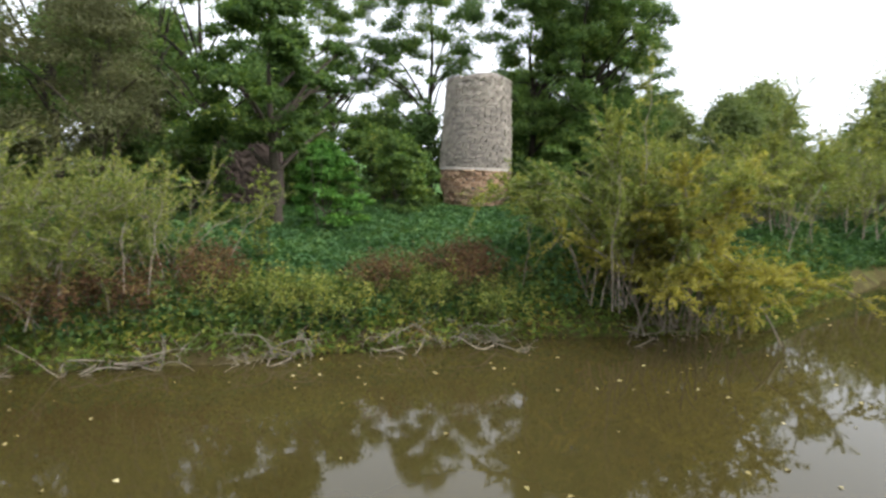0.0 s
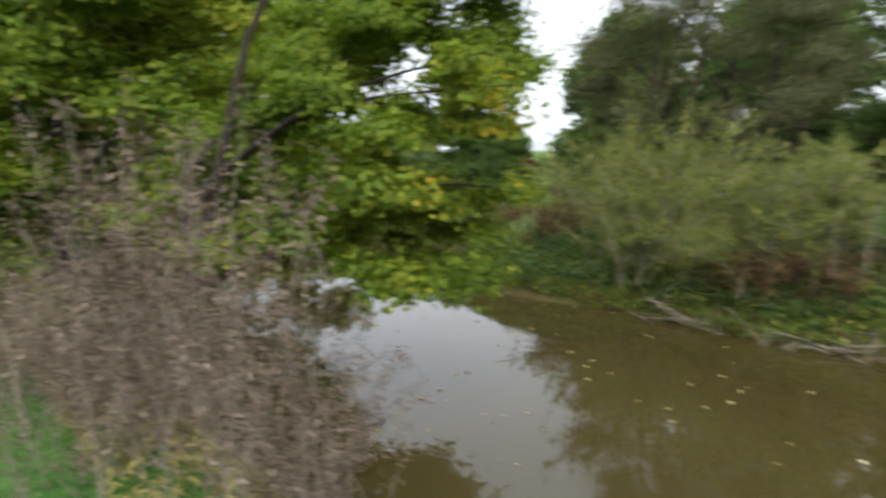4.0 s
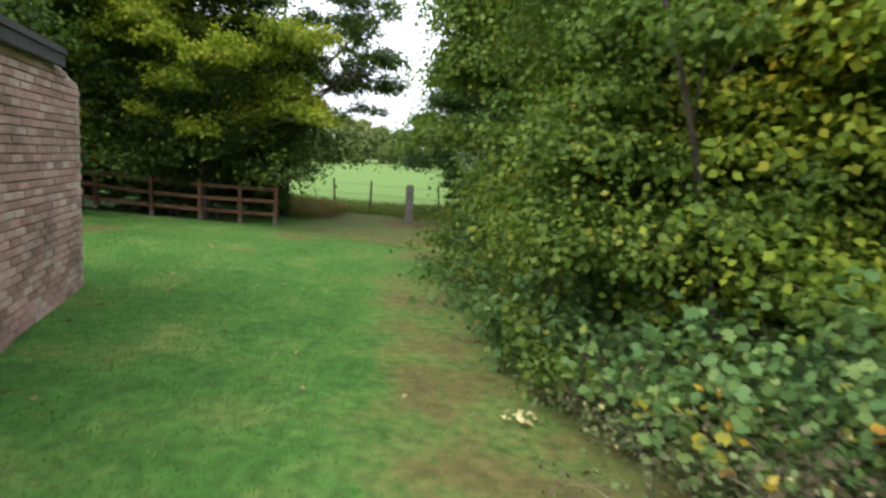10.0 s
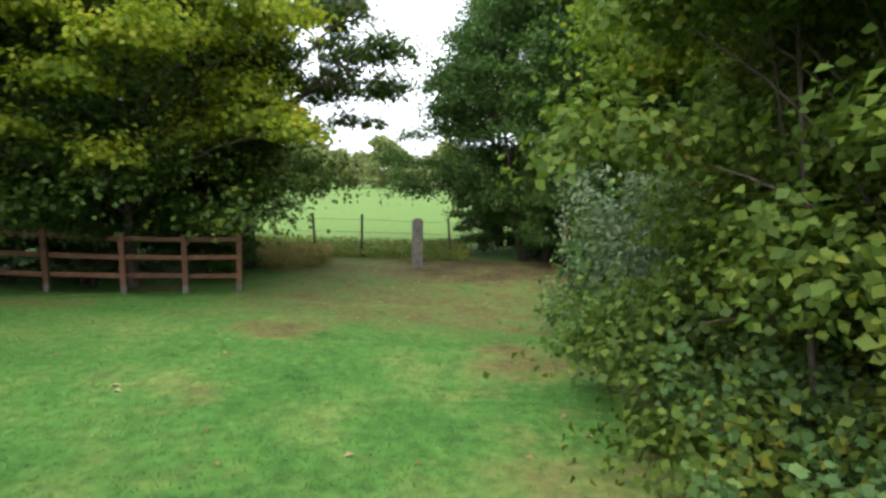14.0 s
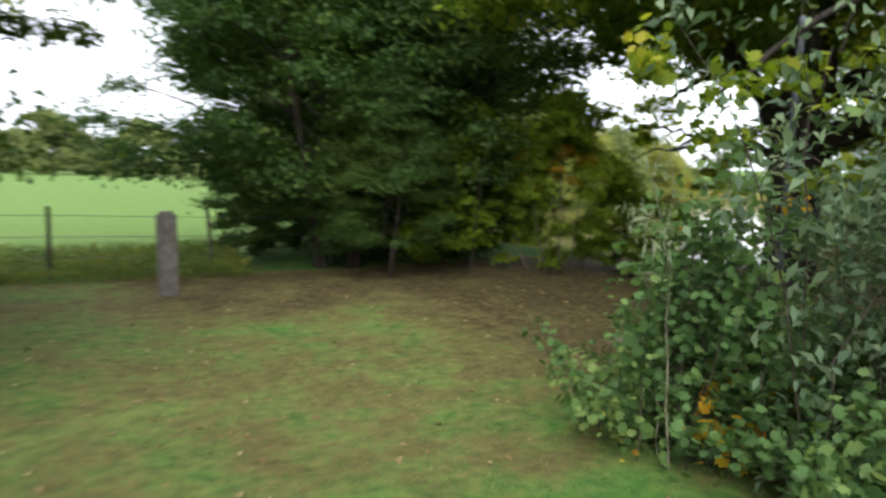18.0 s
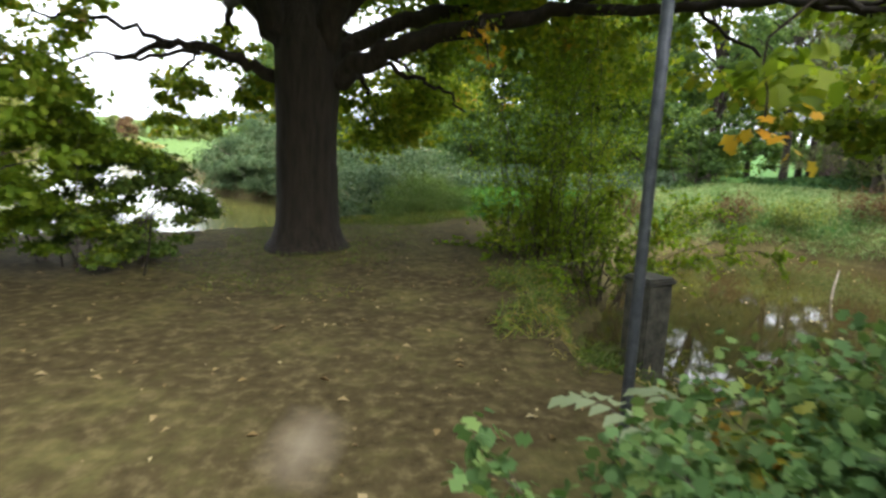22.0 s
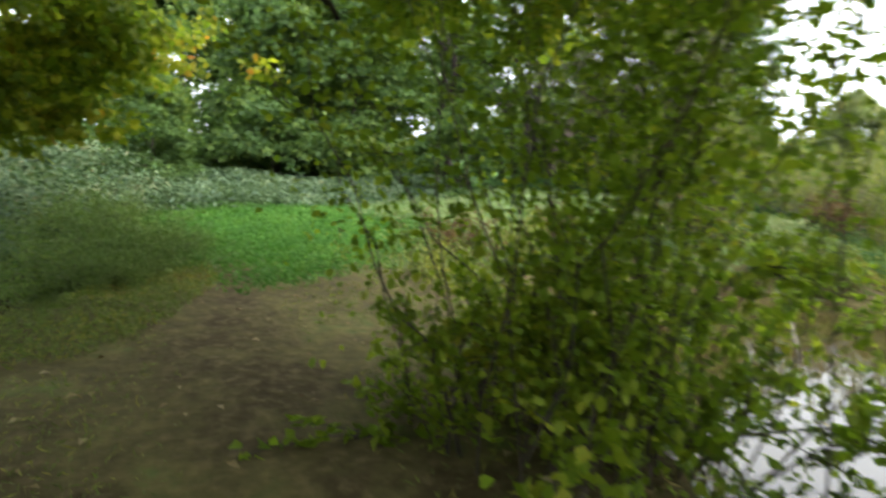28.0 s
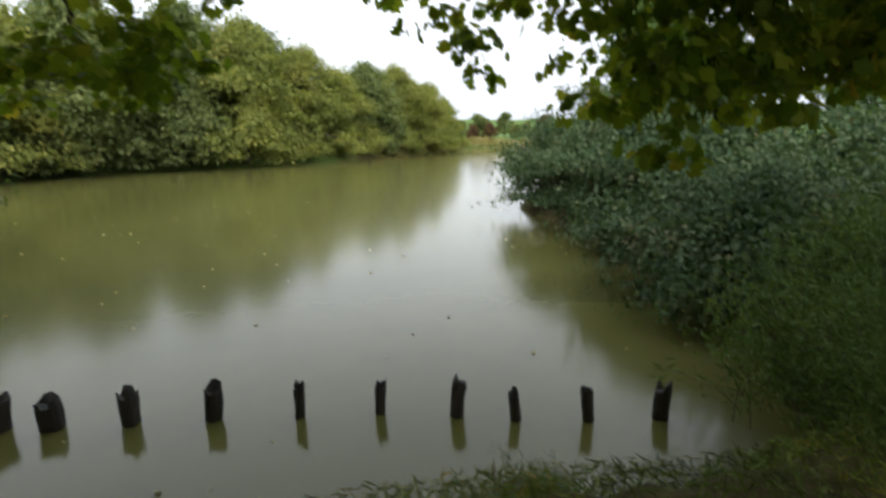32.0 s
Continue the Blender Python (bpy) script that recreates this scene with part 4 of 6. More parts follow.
# ---- stakes in the pond ----
STAKES = [(9.05, 25.05, 0.1, 0.3), (9.36, 24.78, 0.09, 0.24), (9.80, 24.38, 0.075, 0.26), (10.27, 23.95, 0.072, 0.27), (10.75, 23.46, 0.042, 0.27), (11.22, 23.03, 0.042, 0.25), (11.6, 22.53, 0.055, 0.29), (11.84, 22.13, 0.042, 0.25), (12.2, 21.7, 0.045, 0.27), (12.6, 21.3, 0.06, 0.27)]


def stakes():
    for k, (x, y, r, h) in enumerate(STAKES):
        rng = np.random.default_rng(300 + k)
        bm = bmesh.new()
        n = 10
        rows = []
        for z, s in ((-1.0, 0.8), (-0.2, 0.95), (0.0, 1.0), (h * 0.5, 1.02), (h * 0.85, 1.05), (h, 0.98)):
            rows.append([bm.verts.new((r * s * (1 + 0.1 * rng.normal()) * math.cos(a), r * s * (1 + 0.1 * rng.normal()) * math.sin(a), z + (rng.uniform(-0.06, 0.05) if z == h else 0))) for a in np.linspace(0, 2 * np.pi, n, endpoint=False)])
        for lo, hi in zip(rows, rows[1:]):
            for i in range(n):
                bm.faces.new((lo[i], lo[(i + 1) % n], hi[(i + 1) % n], hi[i]))
        c = bm.verts.new((0, 0, h - rng.uniform(0.02, 0.09)))
        for i in range(n):
            bm.faces.new((rows[-1][i], rows[-1][(i + 1) % n], c))
        me = bpy.data.meshes.new("stake")
        bm.to_mesh(me)
        bm.free()
        me.materials.append(M_STAKE)
        ob = tagged(new("wooden_stake", me), "rotten black wooden stake standing in the pond water", "stake", "row of stakes in the pond")
        ob.matrix_world = pose(x, y, WATER, rng.uniform(-5, 5), rng.uniform(-5, 5), rng.uniform(0, 360))


stakes()


# ---- mooring post, pole and stone gate post ----
def chamfered(w, d, h, cut):
    bm = bmesh.new()
    bmesh.ops.create_cube(bm, size=1, matrix=Matrix.Translation((0, 0, h / 2)) @ Matrix.Diagonal((w, d, h, 1)))
    bmesh.ops.bevel(bm, geom=[e for e in bm.edges if abs(e.verts[0].co.z - e.verts[1].co.z) > 0.1 or min(v.co.z for v in e.verts) > h * 0.9], offset=cut, segments=2, affect='EDGES')
    return bm


def posts():
    ob = thing("mooring_post", "short square dark post standing at the moat's edge", "post", 3.68, 16.74, -1.7)
    ob.matrix_world = pose(3.68, 16.74, -1.7, 0, 0, 28)
    part("shaft", chamfered(0.34, 0.34, 1.66, 0.02), M_BLACKPOST, ob)
    bm = chamfered(0.37, 0.37, 0.06, 0.02)
    part("cap", bm, M_BLACKPOST, ob, "worn grey cap").location = (0, 0, 1.655)
    ob = thing("steel_pole", "thin grey galvanised steel pole beside the moat", "pole", 0.56, 17.8, -0.6)
    line = np.array([(0, 0, 0), (0, 0, 1.0), (0.0, 0, 2.0), (0, 0, 3.6)])
    child("tube", mesh_of("tube", *tube(line, [0.03] * 4, 14), M_STEEL, True), ob)
    bm = bmesh.new()
    bmesh.ops.create_cone(bm, segments=14, radius1=0.034, radius2=0.026, depth=0.04, cap_ends=True, matrix=Matrix.Translation((0, 0, 3.61)))
    part("end_cap", bm, M_STEEL, ob)
    ob = thing("stone_gate_post", "weathered upright grey stone gate post on bare earth", "post", -4.25, 24.2, -0.55)
    ob.matrix_world = pose(-4.25, 24.2, -0.55, 1.5, -1, 12)
    bm = chamfered(0.26, 0.22, 1.5, 0.045)
    for v in bm.verts:
        v.co.x += 0.012 * math.sin(9 * v.co.z)
    part("shaft", bm, M_STONEPOST, ob)


posts()


# ---- post-and-rail fence and the wire fence on the field's edge ----
def rail_fence():
    end, way = np.array([-7.42, 20.0]), np.array([-0.97, -0.25])
    way = way / np.linalg.norm(way)
    ob = thing("rail_fence", "low reddish-brown post-and-rail fence along the lawn", "fence")
    spots = [end + way * d for d in (0, 0.9, 1.9, 3.08, 4.4, 5.75, 7.1, 8.45, 9.8, 11.1)]
    rng = np.random.default_rng(9)
    tops = []
    for p in spots:
        z = float(level(p[0], p[1]))
        bm = chamfered(0.09, 0.09, 1.36, 0.01)
        q = part("post", bm, M_RAIL, ob)
        q.matrix_world = pose(p[0], p[1], z - 0.3, rng.uniform(-1.5, 1.5), rng.uniform(-1.5, 1.5), math.degrees(math.atan2(way[1], way[0])))
        foot = part("base", chamfered(0.098, 0.098, 0.2, 0.012), M_STONEPOST, q, "pale weathered foot")
        foot.location = (0, 0, 0.27)
        tops.append(z)
    for a, b, za, zb in zip(spots, spots[1:], tops, tops[1:]):
        for h in (0.3, 0.63, 0.95):
            bm = bmesh.new()
            d = Vector((b[0] - a[0], b[1] - a[1], zb - za))
            bmesh.ops.create_cube(bm, size=1, matrix=Matrix.Diagonal((d.length + 0.02, 0.035, 0.085, 1)))
            bmesh.ops.bevel(bm, geom=bm.edges[:], offset=0.006, segments=1, affect='EDGES')
            q = part("rail", bm, M_RAIL, ob)
            m = d.to_track_quat('X', 'Z').to_matrix().to_4x4()
            off = Vector((-way[1], way[0], 0)) * -0.065
            q.matrix_world = Matrix.Translation(Vector(((a[0] + b[0]) / 2, (a[1] + b[1]) / 2, (za + zb) / 2 + h + rng.uniform(-0.012, 0.012))) + off) @ m


rail_fence()


def wire_fence():
    ob = thing("wire_fence", "thin dark posts and wires along the field's edge", "fence")
    xs = [-14.0, -11.6, -9.2, -7.2, -5.9, -3.4, -1.0, 1.4]
    pts = []
    for i, x in enumerate(xs):
        y = 26.6 + 0.12 * x
        z = float(level(x, y))
        v, f = tube([(x, y, z - 0.3), (x + 0.02, y, z + 0.5), (x + 0.03 * (-1) ** i, y, z + 1.2)], [0.035, 0.035, 0.032], 8)
        child("post", mesh_of("post", v, f, M_TWIG, True), ob)
        pts.append((x, y, z))
    for h in (0.35, 0.7, 1.05):
        v, f = tube([(x, y, z + h) for x, y, z in pts], [0.005] * len(pts), 4)
        child("wire", mesh_of("wire", v, f, M_STEEL), ob)


wire_fence()

# ---- trees, space by space ----
# the maple that leans out over the moat, and the hedgerow between lawn and water
put(tree("field_maple", "field maple with yellowing leaves beside the moat", 31, 8.2, 2.7, 0.14, 1.3, 110000, 0.085, M_MAPLE, M_BARK, clumps=150, shape=0.6, lean=(0.6, -0.2), aspect=0.85, reach=(0.9, -0.5), foot=0.34, clump=(0.14, 0.28)), 1.9, 7.9, turn=0)
put(tree("field_maple", "field maple leaning far out over the moat, yellow boughs low", 35, 7.4, 2.0, 0.12, 1.0, 115000, 0.075, M_MAPLE, M_BARK, clumps=150, shape=0.6, lean=(2.4, -0.4), aspect=0.85, reach=(1.9, -0.3), foot=0.42, clump=(0.16, 0.3)), 2.3, 3.4)
hedge_y = put(tree("yellow_hedge_tree", "hedgerow tree with yellowing upper leaves", 34, 6.4, 1.7, 0.06, 0.3, 60000, 0.075, M_MAPLE, M_BARK, clumps=110, shape=0.7, stems=2, aspect=0.75, group="hedgerow"), 0.55, 9.9)
hedge_a = put(tree("hedge_tree", "dense dark green hedgerow tree with some yellow leaves", 32, 6.6, 1.75, 0.045, 0.1, 84000, 0.068, M_HEDGE, clumps=110, shape=0.7, stems=3, aspect=0.75, group="hedgerow"), -0.45, 10.6)
hedge_b = put(tree("hedge_tree", "dense dark green hedgerow tree beside the lawn", 33, 6.2, 1.7, 0.045, 0.1, 84000, 0.07, M_HEDGE, clumps=110, shape=0.7, stems=3, aspect=0.8, group="hedgerow"), -1.05, 12.7)
again(hedge_a, 0.1, 14.3, turn=130, s=0.9)
again(hedge_b, 0.9, 11.6, turn=70, s=1.2)
again(hedge_b, -0.75, 14.9, turn=220, s=0.5)
again(hedge_y, 0.75, 8.8, turn=250, s=0.95)
again(hedge_b, -0.5, 9.2, turn=300, s=0.75)

# dark trees behind the rail fence
dark_a = put(tree("beech_tree", "broad dark green tree with low boughs behind the fence", 41, 9.5, 3.8, 0.28, 0.5, 100000, 0.1, M_BEECH, M_BARK, clumps=130, shape=0.55, aspect=0.75, group="trees behind the lawn"), -10.9, 22.6)
dark_b = put(tree("alder_tree", "tall dark green tree with low branches on the field's edge", 42, 8.5, 3.0, 0.16, 1.5, 76000, 0.097, M_SHADED, M_BARK, clumps=150, clump=(0.16, 0.34), shape=0.55, stems=3, aspect=0.7, group="trees behind the lawn"), -0.6, 26.6)
again(dark_a, -14.5, 20.2, turn=90, s=1.1)
again(dark_a, -14.4, 15.2, turn=200, s=1.1)
again(dark_a, -19.5, 16.0, turn=300, s=1.15)
again(dark_b, -8.7, 22.4, turn=60, s=0.62)
again(dark_b, -10.8, 20.6, turn=160, s=0.6)
again(dark_b, -13.0, 20.2, turn=30, s=0.6)
again(dark_b, 1.7, 27.2, turn=120, s=1.05)
again(dark_b, -1.4, 29.5, turn=190, s=1.0)
again(dark_a, 1.6, 31.5, turn=20, s=0.9)
again(dark_b, -0.4, 25.0, turn=80, s=0.45)
put(tree("ash_tree", "tall tree whose high boughs reach over the field gate", 49, 10.0, 2.8, 0.16, 2.5, 60000, 0.1, M_BEECH, clumps=140, shape=0.8, aspect=0.6, reach=(0.7, 0.2), clump=(0.12, 0.26)), -8.2, 23.2)
under = put(tree("undergrowth_tree", "dark low undergrowth tree behind the lawn", 48, 8.0, 3.0, 0.1, 0.5, 16000, 0.2, M_SHADED, clumps=70, shape=0.55, stems=2, aspect=0.7, group="undergrowth"), -2.6, 27.6, s=0.3)
for x, y, tn, s in ((-0.9, 26.3, 10, 0.34), (0.8, 26.7, 100, 0.36), (2.6, 26.2, 190, 0.4), (-1.6, 28.6, 0, 0.36), (0.2, 28.2, 70, 0.4), (1.8, 28.4, 140, 0.38), (3.4, 28.0, 210, 0.4), (-10.6, 23.8, 20, 0.4), (-12.6, 23.0, 90, 0.4), (-8.4, 21.6, 50, 0.26), (-9.6, 21.4, 130, 0.28), (-10.9, 21.2, 210, 0.28), (-12.3, 20.9, 300, 0.28), (-13.8, 20.5, 20, 0.3), (-11.6, 22.6, 60, 0.34), (-13.4, 22.0, 140, 0.36), (-15.4, 21.4, 230, 0.4), (-9.4, 23.2, 330, 0.3), (-17.0, 19.0, 80, 0.45)):
    again(under, x, y, turn=tn, s=s, tall=0.8)
again(dark_b, 3.0, 30.5, turn=15, s=1.1)
again(dark_a, 5.0, 34.0, turn=45, s=1.0)
put(tree("yellow_maple", "tree with a broad bough of yellow leaves above the fence", 43, 6.8, 3.0, 0.14, 2.3, 44000, 0.1, M_OAK, clumps=60, shape=0.8, aspect=0.8, reach=(0.5, -1.3), clump=(0.12, 0.28)), -9.7, 20.7)

# understorey by the oak
thicket = put(tree("hazel_thicket", "airy yellow-green thicket beside the pond", 44, 3.0, 1.6, 0.035, 0.1, 17000, 0.085, M_HAZEL, clumps=90, shape=0.8, stems=5, aspect=0.8, clump=(0.1, 0.24), group="pond thicket"), 3.2, 24.0, tall=1.15)
again(thicket, 1.7, 25.4, turn=100, s=1.1)
again(thicket, 4.3, 23.4, turn=220, s=0.6)
put(tree("hazel_thicket", "low dark green thicket at the pond's edge", 45, 1.6, 1.2, 0.035, 0.0, 9000, 0.075, M_HEDGE, clumps=50, shape=0.8, stems=4, aspect=0.8, clump=(0.12, 0.26), group="pond thicket"), 4.7, 22.9, s=0.85)
put(tree("russet_thicket", "thicket of green leaves with russet tops", 58, 2.7, 1.2, 0.03, 1.6, 2600, 0.085, M_AMBER, clumps=24, shape=0.9, stems=3, aspect=0.8, clump=(0.1, 0.24)), 3.5, 24.6)
hazel = shrub("hazel_bush", "many-stemmed green hazel bush beside the causeway path", 46, 4.6, 2.0, 0.3, 46, 235, 0.056, M_HAZEL, M_TWIG, 0.65, 0.42, 0.008, 0.07, 0.4, "bush", scatter=0.17, outline=OVAL, single=True)
put(hazel, 6.6, 17.35)
put(willow("hazel_suckers", "low leafy hazel suckers at the bush's foot", 50, 1.2, 0.5, 0.3, 24, 12, 14, 0.07, M_HAZEL, M_TWIG, 0.4, 0.05, 0.3, 0.4, 0.6, category="bush"), 6.75, 17.5)
put(willow("overhanging_bough", "leafy boughs arching out over the moat water", 47, 2.5, 2.4, 0.55, 18, 16, 14, 0.08, M_HAZEL, M_TWIG, 0.3, 0.15, 0.05, 0.6, 0.62, -0.2, 0.014, "boughs over the moat", "bush"), 6.5, 16.65)

# ---- the island's trees ----
rob_a = put(tree("robinia_tree", "tall feathery green robinia on the island", 51, 13.5, 3.4, 0.24, 3.2, 44000, 0.16, M_ROBINIA, M_BARK, squash=1.0, clumps=150, clump=(0.09, 0.22), shape=0.9, aspect=0.4, group="island trees"), 31.5, -12.6)
rob_b = put(tree("robinia_tree", "slender dark-trunked tree with sparse feathery leaves", 52, 14.5, 2.8, 0.2, 4.0, 12000, 0.17, M_ROBINIA, M_BARK, squash=1.0, clumps=90, clump=(0.08, 0.2), shape=0.9, aspect=0.4, group="island trees"), 23.5, 5.2)
again(rob_a, 34.5, -7.5, turn=100, s=1.05)
again(rob_a, 30.5, -16.2, turn=220, s=0.9)
again(rob_a, 35.5, -2.0, turn=40, s=0.95)
again(rob_b, 26.5, 2.4, turn=80, s=1.0)
again(rob_b, 25.5, 7.6, turn=150, s=0.95)
again(rob_b, 30.0, 5.5, turn=10, s=1.05)
again(rob_a, 33.5, -15.8, turn=300, s=1.1)
again(rob_a, 29.5, -14.6, turn=20, s=1.0)
put(tree("locust_tree", "green tree with a bare dark trunk above the nettles", 53, 7.5, 2.3, 0.26, 2.5, 22000, 0.15, M_ROBINIA, clumps=80, clump=(0.12, 0.28), shape=0.8, aspect=0.5), 20.4, -1.2)
grey = put(tree("grey_willow", "large grey-green willow tree on the island bank", 54, 8.2, 2.9, 0.2, 1.0, 36000, 0.13, M_GREYWILLOW, clumps=70, shape=0.7, stems=3, aspect=0.3), 17.0, 6.0, s=1.0)
again(grey, 18.6, 3.2, turn=130, s=0.8)
# the dark wood that closes the island
wood = put(tree("wood_tree", "dark leafy tree at the edge of the island wood", 55, 8.0, 3.2, 0.22, 0.0, 20000, 0.24, M_ROBINIA, clumps=90, foot=0.42, shape=0.75, aspect=0.6, group="island wood"), 27.5, 12.5)
for x, y, tn, s in ((26.6, 14.4, 70, 0.9), (27.0, 21.6, 140, 0.55), (30.5, 27.0, 210, 0.55), (24.5, 18.6, 250, 0.45), (31, 9, 280, 1.1), (33, 17, 20, 1.25), (25.5, 11.8, 320, 0.8), (39, 20, 50, 1.2), (38, 8, 100, 1.3), (36, 1, 130, 1.1), (40, -14, 170, 1.0), (29.5, 29.0, 60, 0.8)):
    again(wood, x, y, turn=tn, s=s)
put(tree("bright_bush", "bright green leafy bush among the nettles", 56, 2.5, 1.1, 0.05, 0.0, 16000, 0.11, M_BRIGHT, clumps=80, clump=(0.1, 0.24), shape=0.55, stems=4, aspect=0.6), 17.6, -3.0)
scrub = put(tree("scrub_bush", "dark green rounded scrub bush on the island", 57, 2.8, 1.6, 0.06, 0.0, 12000, 0.13, M_ROBINIA, clumps=70, clump=(0.1, 0.28), shape=0.7, stems=3, aspect=0.6, group="island scrub"), 24.2, -5.4)
for x, y, tn, s in ((25.6, -11.2, 40, 0.7), (28.2, -4.6, 90, 1.2), (22.5, 2.0, 150, 1.1), (19.6, 2.6, 200, 1.0), (26.8, -1.6, 260, 1.2), (27.5, -13.5, 300, 1.2), (22.8, -10.6, 20, 0.6), (20.2, 10.2, 70, 1.0), (30.5, -6.8, 110, 1.5), (31.0, -10.6, 230, 1.4), (33.0, -4.2, 340, 1.6), (33.5, -13.0, 50, 1.5)):
    again(scrub, x, y, turn=tn, s=s)

# willows along the island's shore
willow_a = put(willow("willow_shrub", "yellow-green willow shrub arching over the moat", 61, 4.1, 2.6, 0.6, 50, 24, 30, 0.11, M_WILLOW, M_PALETWIG, 0.5, 0.25, 0.35, 0.75, group="shore willows"), 11.9, -8.7)
willow_b = put(willow("willow_shrub", "spiky yellow-green willow shrub on the far bank", 62, 2.8, 2.5, 0.45, 34, 15, 22, 0.11, M_WILLOW, M_PALETWIG, 0.9, 0.05, 0.5, 0.8, bend=0.0, group="shore willows"), 11.8, 2.0)
put(willow("yellow_willow", "yellow-leaved willow with bare grey stems drooping to the water", 63, 3.7, 1.9, 0.7, 60, 24, 30, 0.1, M_YWILLOW, M_PALETWIG, 0.5, 0.3, 0.4, 0.6, 0.34, -0.3, 0.02), 11.45, -9.8)
again(willow_b, 12.0, 0.0, turn=120, s=0.8)
again(willow_b, 11.2, 3.0, turn=40, s=0.7)
again(willow_b, 11.1, 1.1, turn=260, s=0.62)
again(willow_a, 15.6, 5.2, turn=300, s=0.95, label="pale yellow-green willow mound above the moat bank")
again(willow_b, 12.8, 5.0, turn=200, s=0.85)
again(willow_a, 15.8, -14.5, turn=80, s=1.0, label="olive green willow shrub on the far moat bank")
again(willow_b, 17.8, -18.5, turn=30, s=1.15)
again(willow_a, 20.5, -23.0, turn=160, s=1.2)
again(willow_b, 19.5, -14.0, turn=240, s=1.1)
again(willow_b, 23.5, -19.0, turn=300, s=1.1)

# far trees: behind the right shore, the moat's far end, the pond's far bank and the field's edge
far = put(tree("far_tree", "rounded mixed green tree in the distance", 71, 7.0, 3.7, 0.2, -0.2, 30000, 0.21, M_HAZED, squash=1.0, clumps=150, clump=(0.1, 0.34), foot=0.42, shape=0.7, aspect=0.7, group="distant trees"), 44, -22)
far_y = put(tree("far_tree", "yellow-green bushy tree on the pond's far bank", 72, 6.8, 3.6, 0.2, -0.3, 30000, 0.2, M_POPLAR, squash=1.0, clumps=150, clump=(0.1, 0.34), foot=0.42, shape=0.7, aspect=0.6, group="distant trees"), 38.0, 64.0, s=1.2)
for x, y, tn, s in ((50, -28, 40, 1.1), (38, -30, 90, 1.0), (56, -18, 150, 1.1), (32, -36, 200, 1.1), (25, -41, 260, 1.1), (17, -42, 310, 1.15), (10, -40, 20, 1.0), (5, -33, 70, 1.0), (1, -24, 120, 1.0), (-4, -15, 160, 1.0), (62, -26, 10, 1.2), (13.5, -39, 45, 0.9), (21, -43, 95, 1.0), (7.5, -36.5, 145, 0.9), (3, -28.5, 195, 0.9), (-1.5, -19.5, 255, 0.85), (29, -38, 305, 1.0), (20, -38, 335, 0.8), (12, -36, 15, 0.7), (41, -24.5, 60, 0.9), (47, -26, 180, 1.0), (53, -23, 240, 0.95), (36, -26.5, 320, 0.85), (58, -22, 100, 1.05), (26, 62.5, 200, 1.15), (47, 66.0, 250, 1.1), (20, 61.5, 300, 1.3), (13, 61.0, 330, 1.3), (6, 58, 30, 1.2), (29, 66, 10, 1.5), (22, 67, 80, 1.5), (36, 68, 140, 1.4)):
    again(far, x, y, turn=tn, s=s)
for x, y, tn, s in ((32, 63, 60, 1.4), (42.5, 65, 130, 1.0), (52, 66.8, 190, 1.15), (57, 67.5, 260, 0.95), (60.5, 68.5, 20, 0.75), (16, 62, 310, 1.25)):
    again(far_y, x, y, turn=tn, s=s)
far_row = put(tree("far_tree", "hazy distant tree on the field's far edge", 73, 7.0, 3.9, 0.2, -0.3, 4200, 0.6, M_HAZED, clumps=60, foot=0.42, shape=0.7, aspect=0.7, group="distant trees"), -150, 150, s=2.0)
for i in range(64):
    rng = np.random.default_rng(800 + i)
    a = radians(-52 + 2.0 * i)
    dist = 165 + 30 * rng.uniform()
    low = 0.4 if 43 < math.degrees(a) else 1.0
    again(far_row, dist * math.sin(a), dist * math.cos(a) + 10, turn=40 * i, s=(1.1 + 1.1 * rng.uniform()) * low)
    again(far_row, (dist - 12) * math.sin(a + 0.015), (dist - 12) * math.cos(a + 0.015) + 10, turn=70 * i, s=(0.6 + 0.5 * rng.uniform()) * low, label="low hazy bush on the field's far edge")
russet = put(tree("russet_tree", "reddish-brown autumn tree far beyond the pond", 74, 7.0, 3.2, 0.2, -0.2, 9000, 0.35, M_RUSSET, clumps=50, shape=0.7, aspect=0.7, foot=0.4, group="distant trees"), 87.7, 71.7, s=0.55)
again(russet, 82.6, 78.9, turn=80, s=0.4)
again(russet, 80.5, 80.5, turn=190, s=0.36)
for i in range(11):
    again(far_row, 88 + 7 * i, 118 - 5 * i, turn=50 * i, s=0.42 + 0.1 * (i % 4), label="distant hedgerow tree beyond the pond")

# ---- brambles and weeds along the hedge ----
br_a = shrub("bramble_bush", "arching bramble with green and yellow leaves", 81, 1.35, 1.1, 0.5, 70, 80, 0.07, M_BRAMBLE, M_TWIG, 0.75, 0.35, 0.006, 0.1, 0.5, "bramble", "hedge brambles", 0.07, outline=LOBED)
put(br_a, -0.15, 7.6)
tangle = put(shrub("bramble_tangle", "withered tangle of brown bramble stems and leaves", 94, 0.95, 1.0, 0.6, 90, 48, 0.045, M_TANGLE, M_PALETWIG, 0.7, 0.4, 0.004, 0.05, 0.3, "bramble", "hedge brambles", 0.07, outline=OVAL), -0.2, 6.3)
for x, y, tn, s in ((0.25, 5.3, 60, 0.85), (-0.3, 7.3, 130, 0.8), (0.45, 6.4, 190, 1.0), (-0.6, 8.4, 250, 0.8), (0.7, 4.3, 310, 0.8), (-0.95, 9.3, 20, 0.7), (0.35, 7.6, 80, 1.0), (1.0, 3.4, 140, 0.7)):
    again(tangle, x, y, turn=tn, s=s)
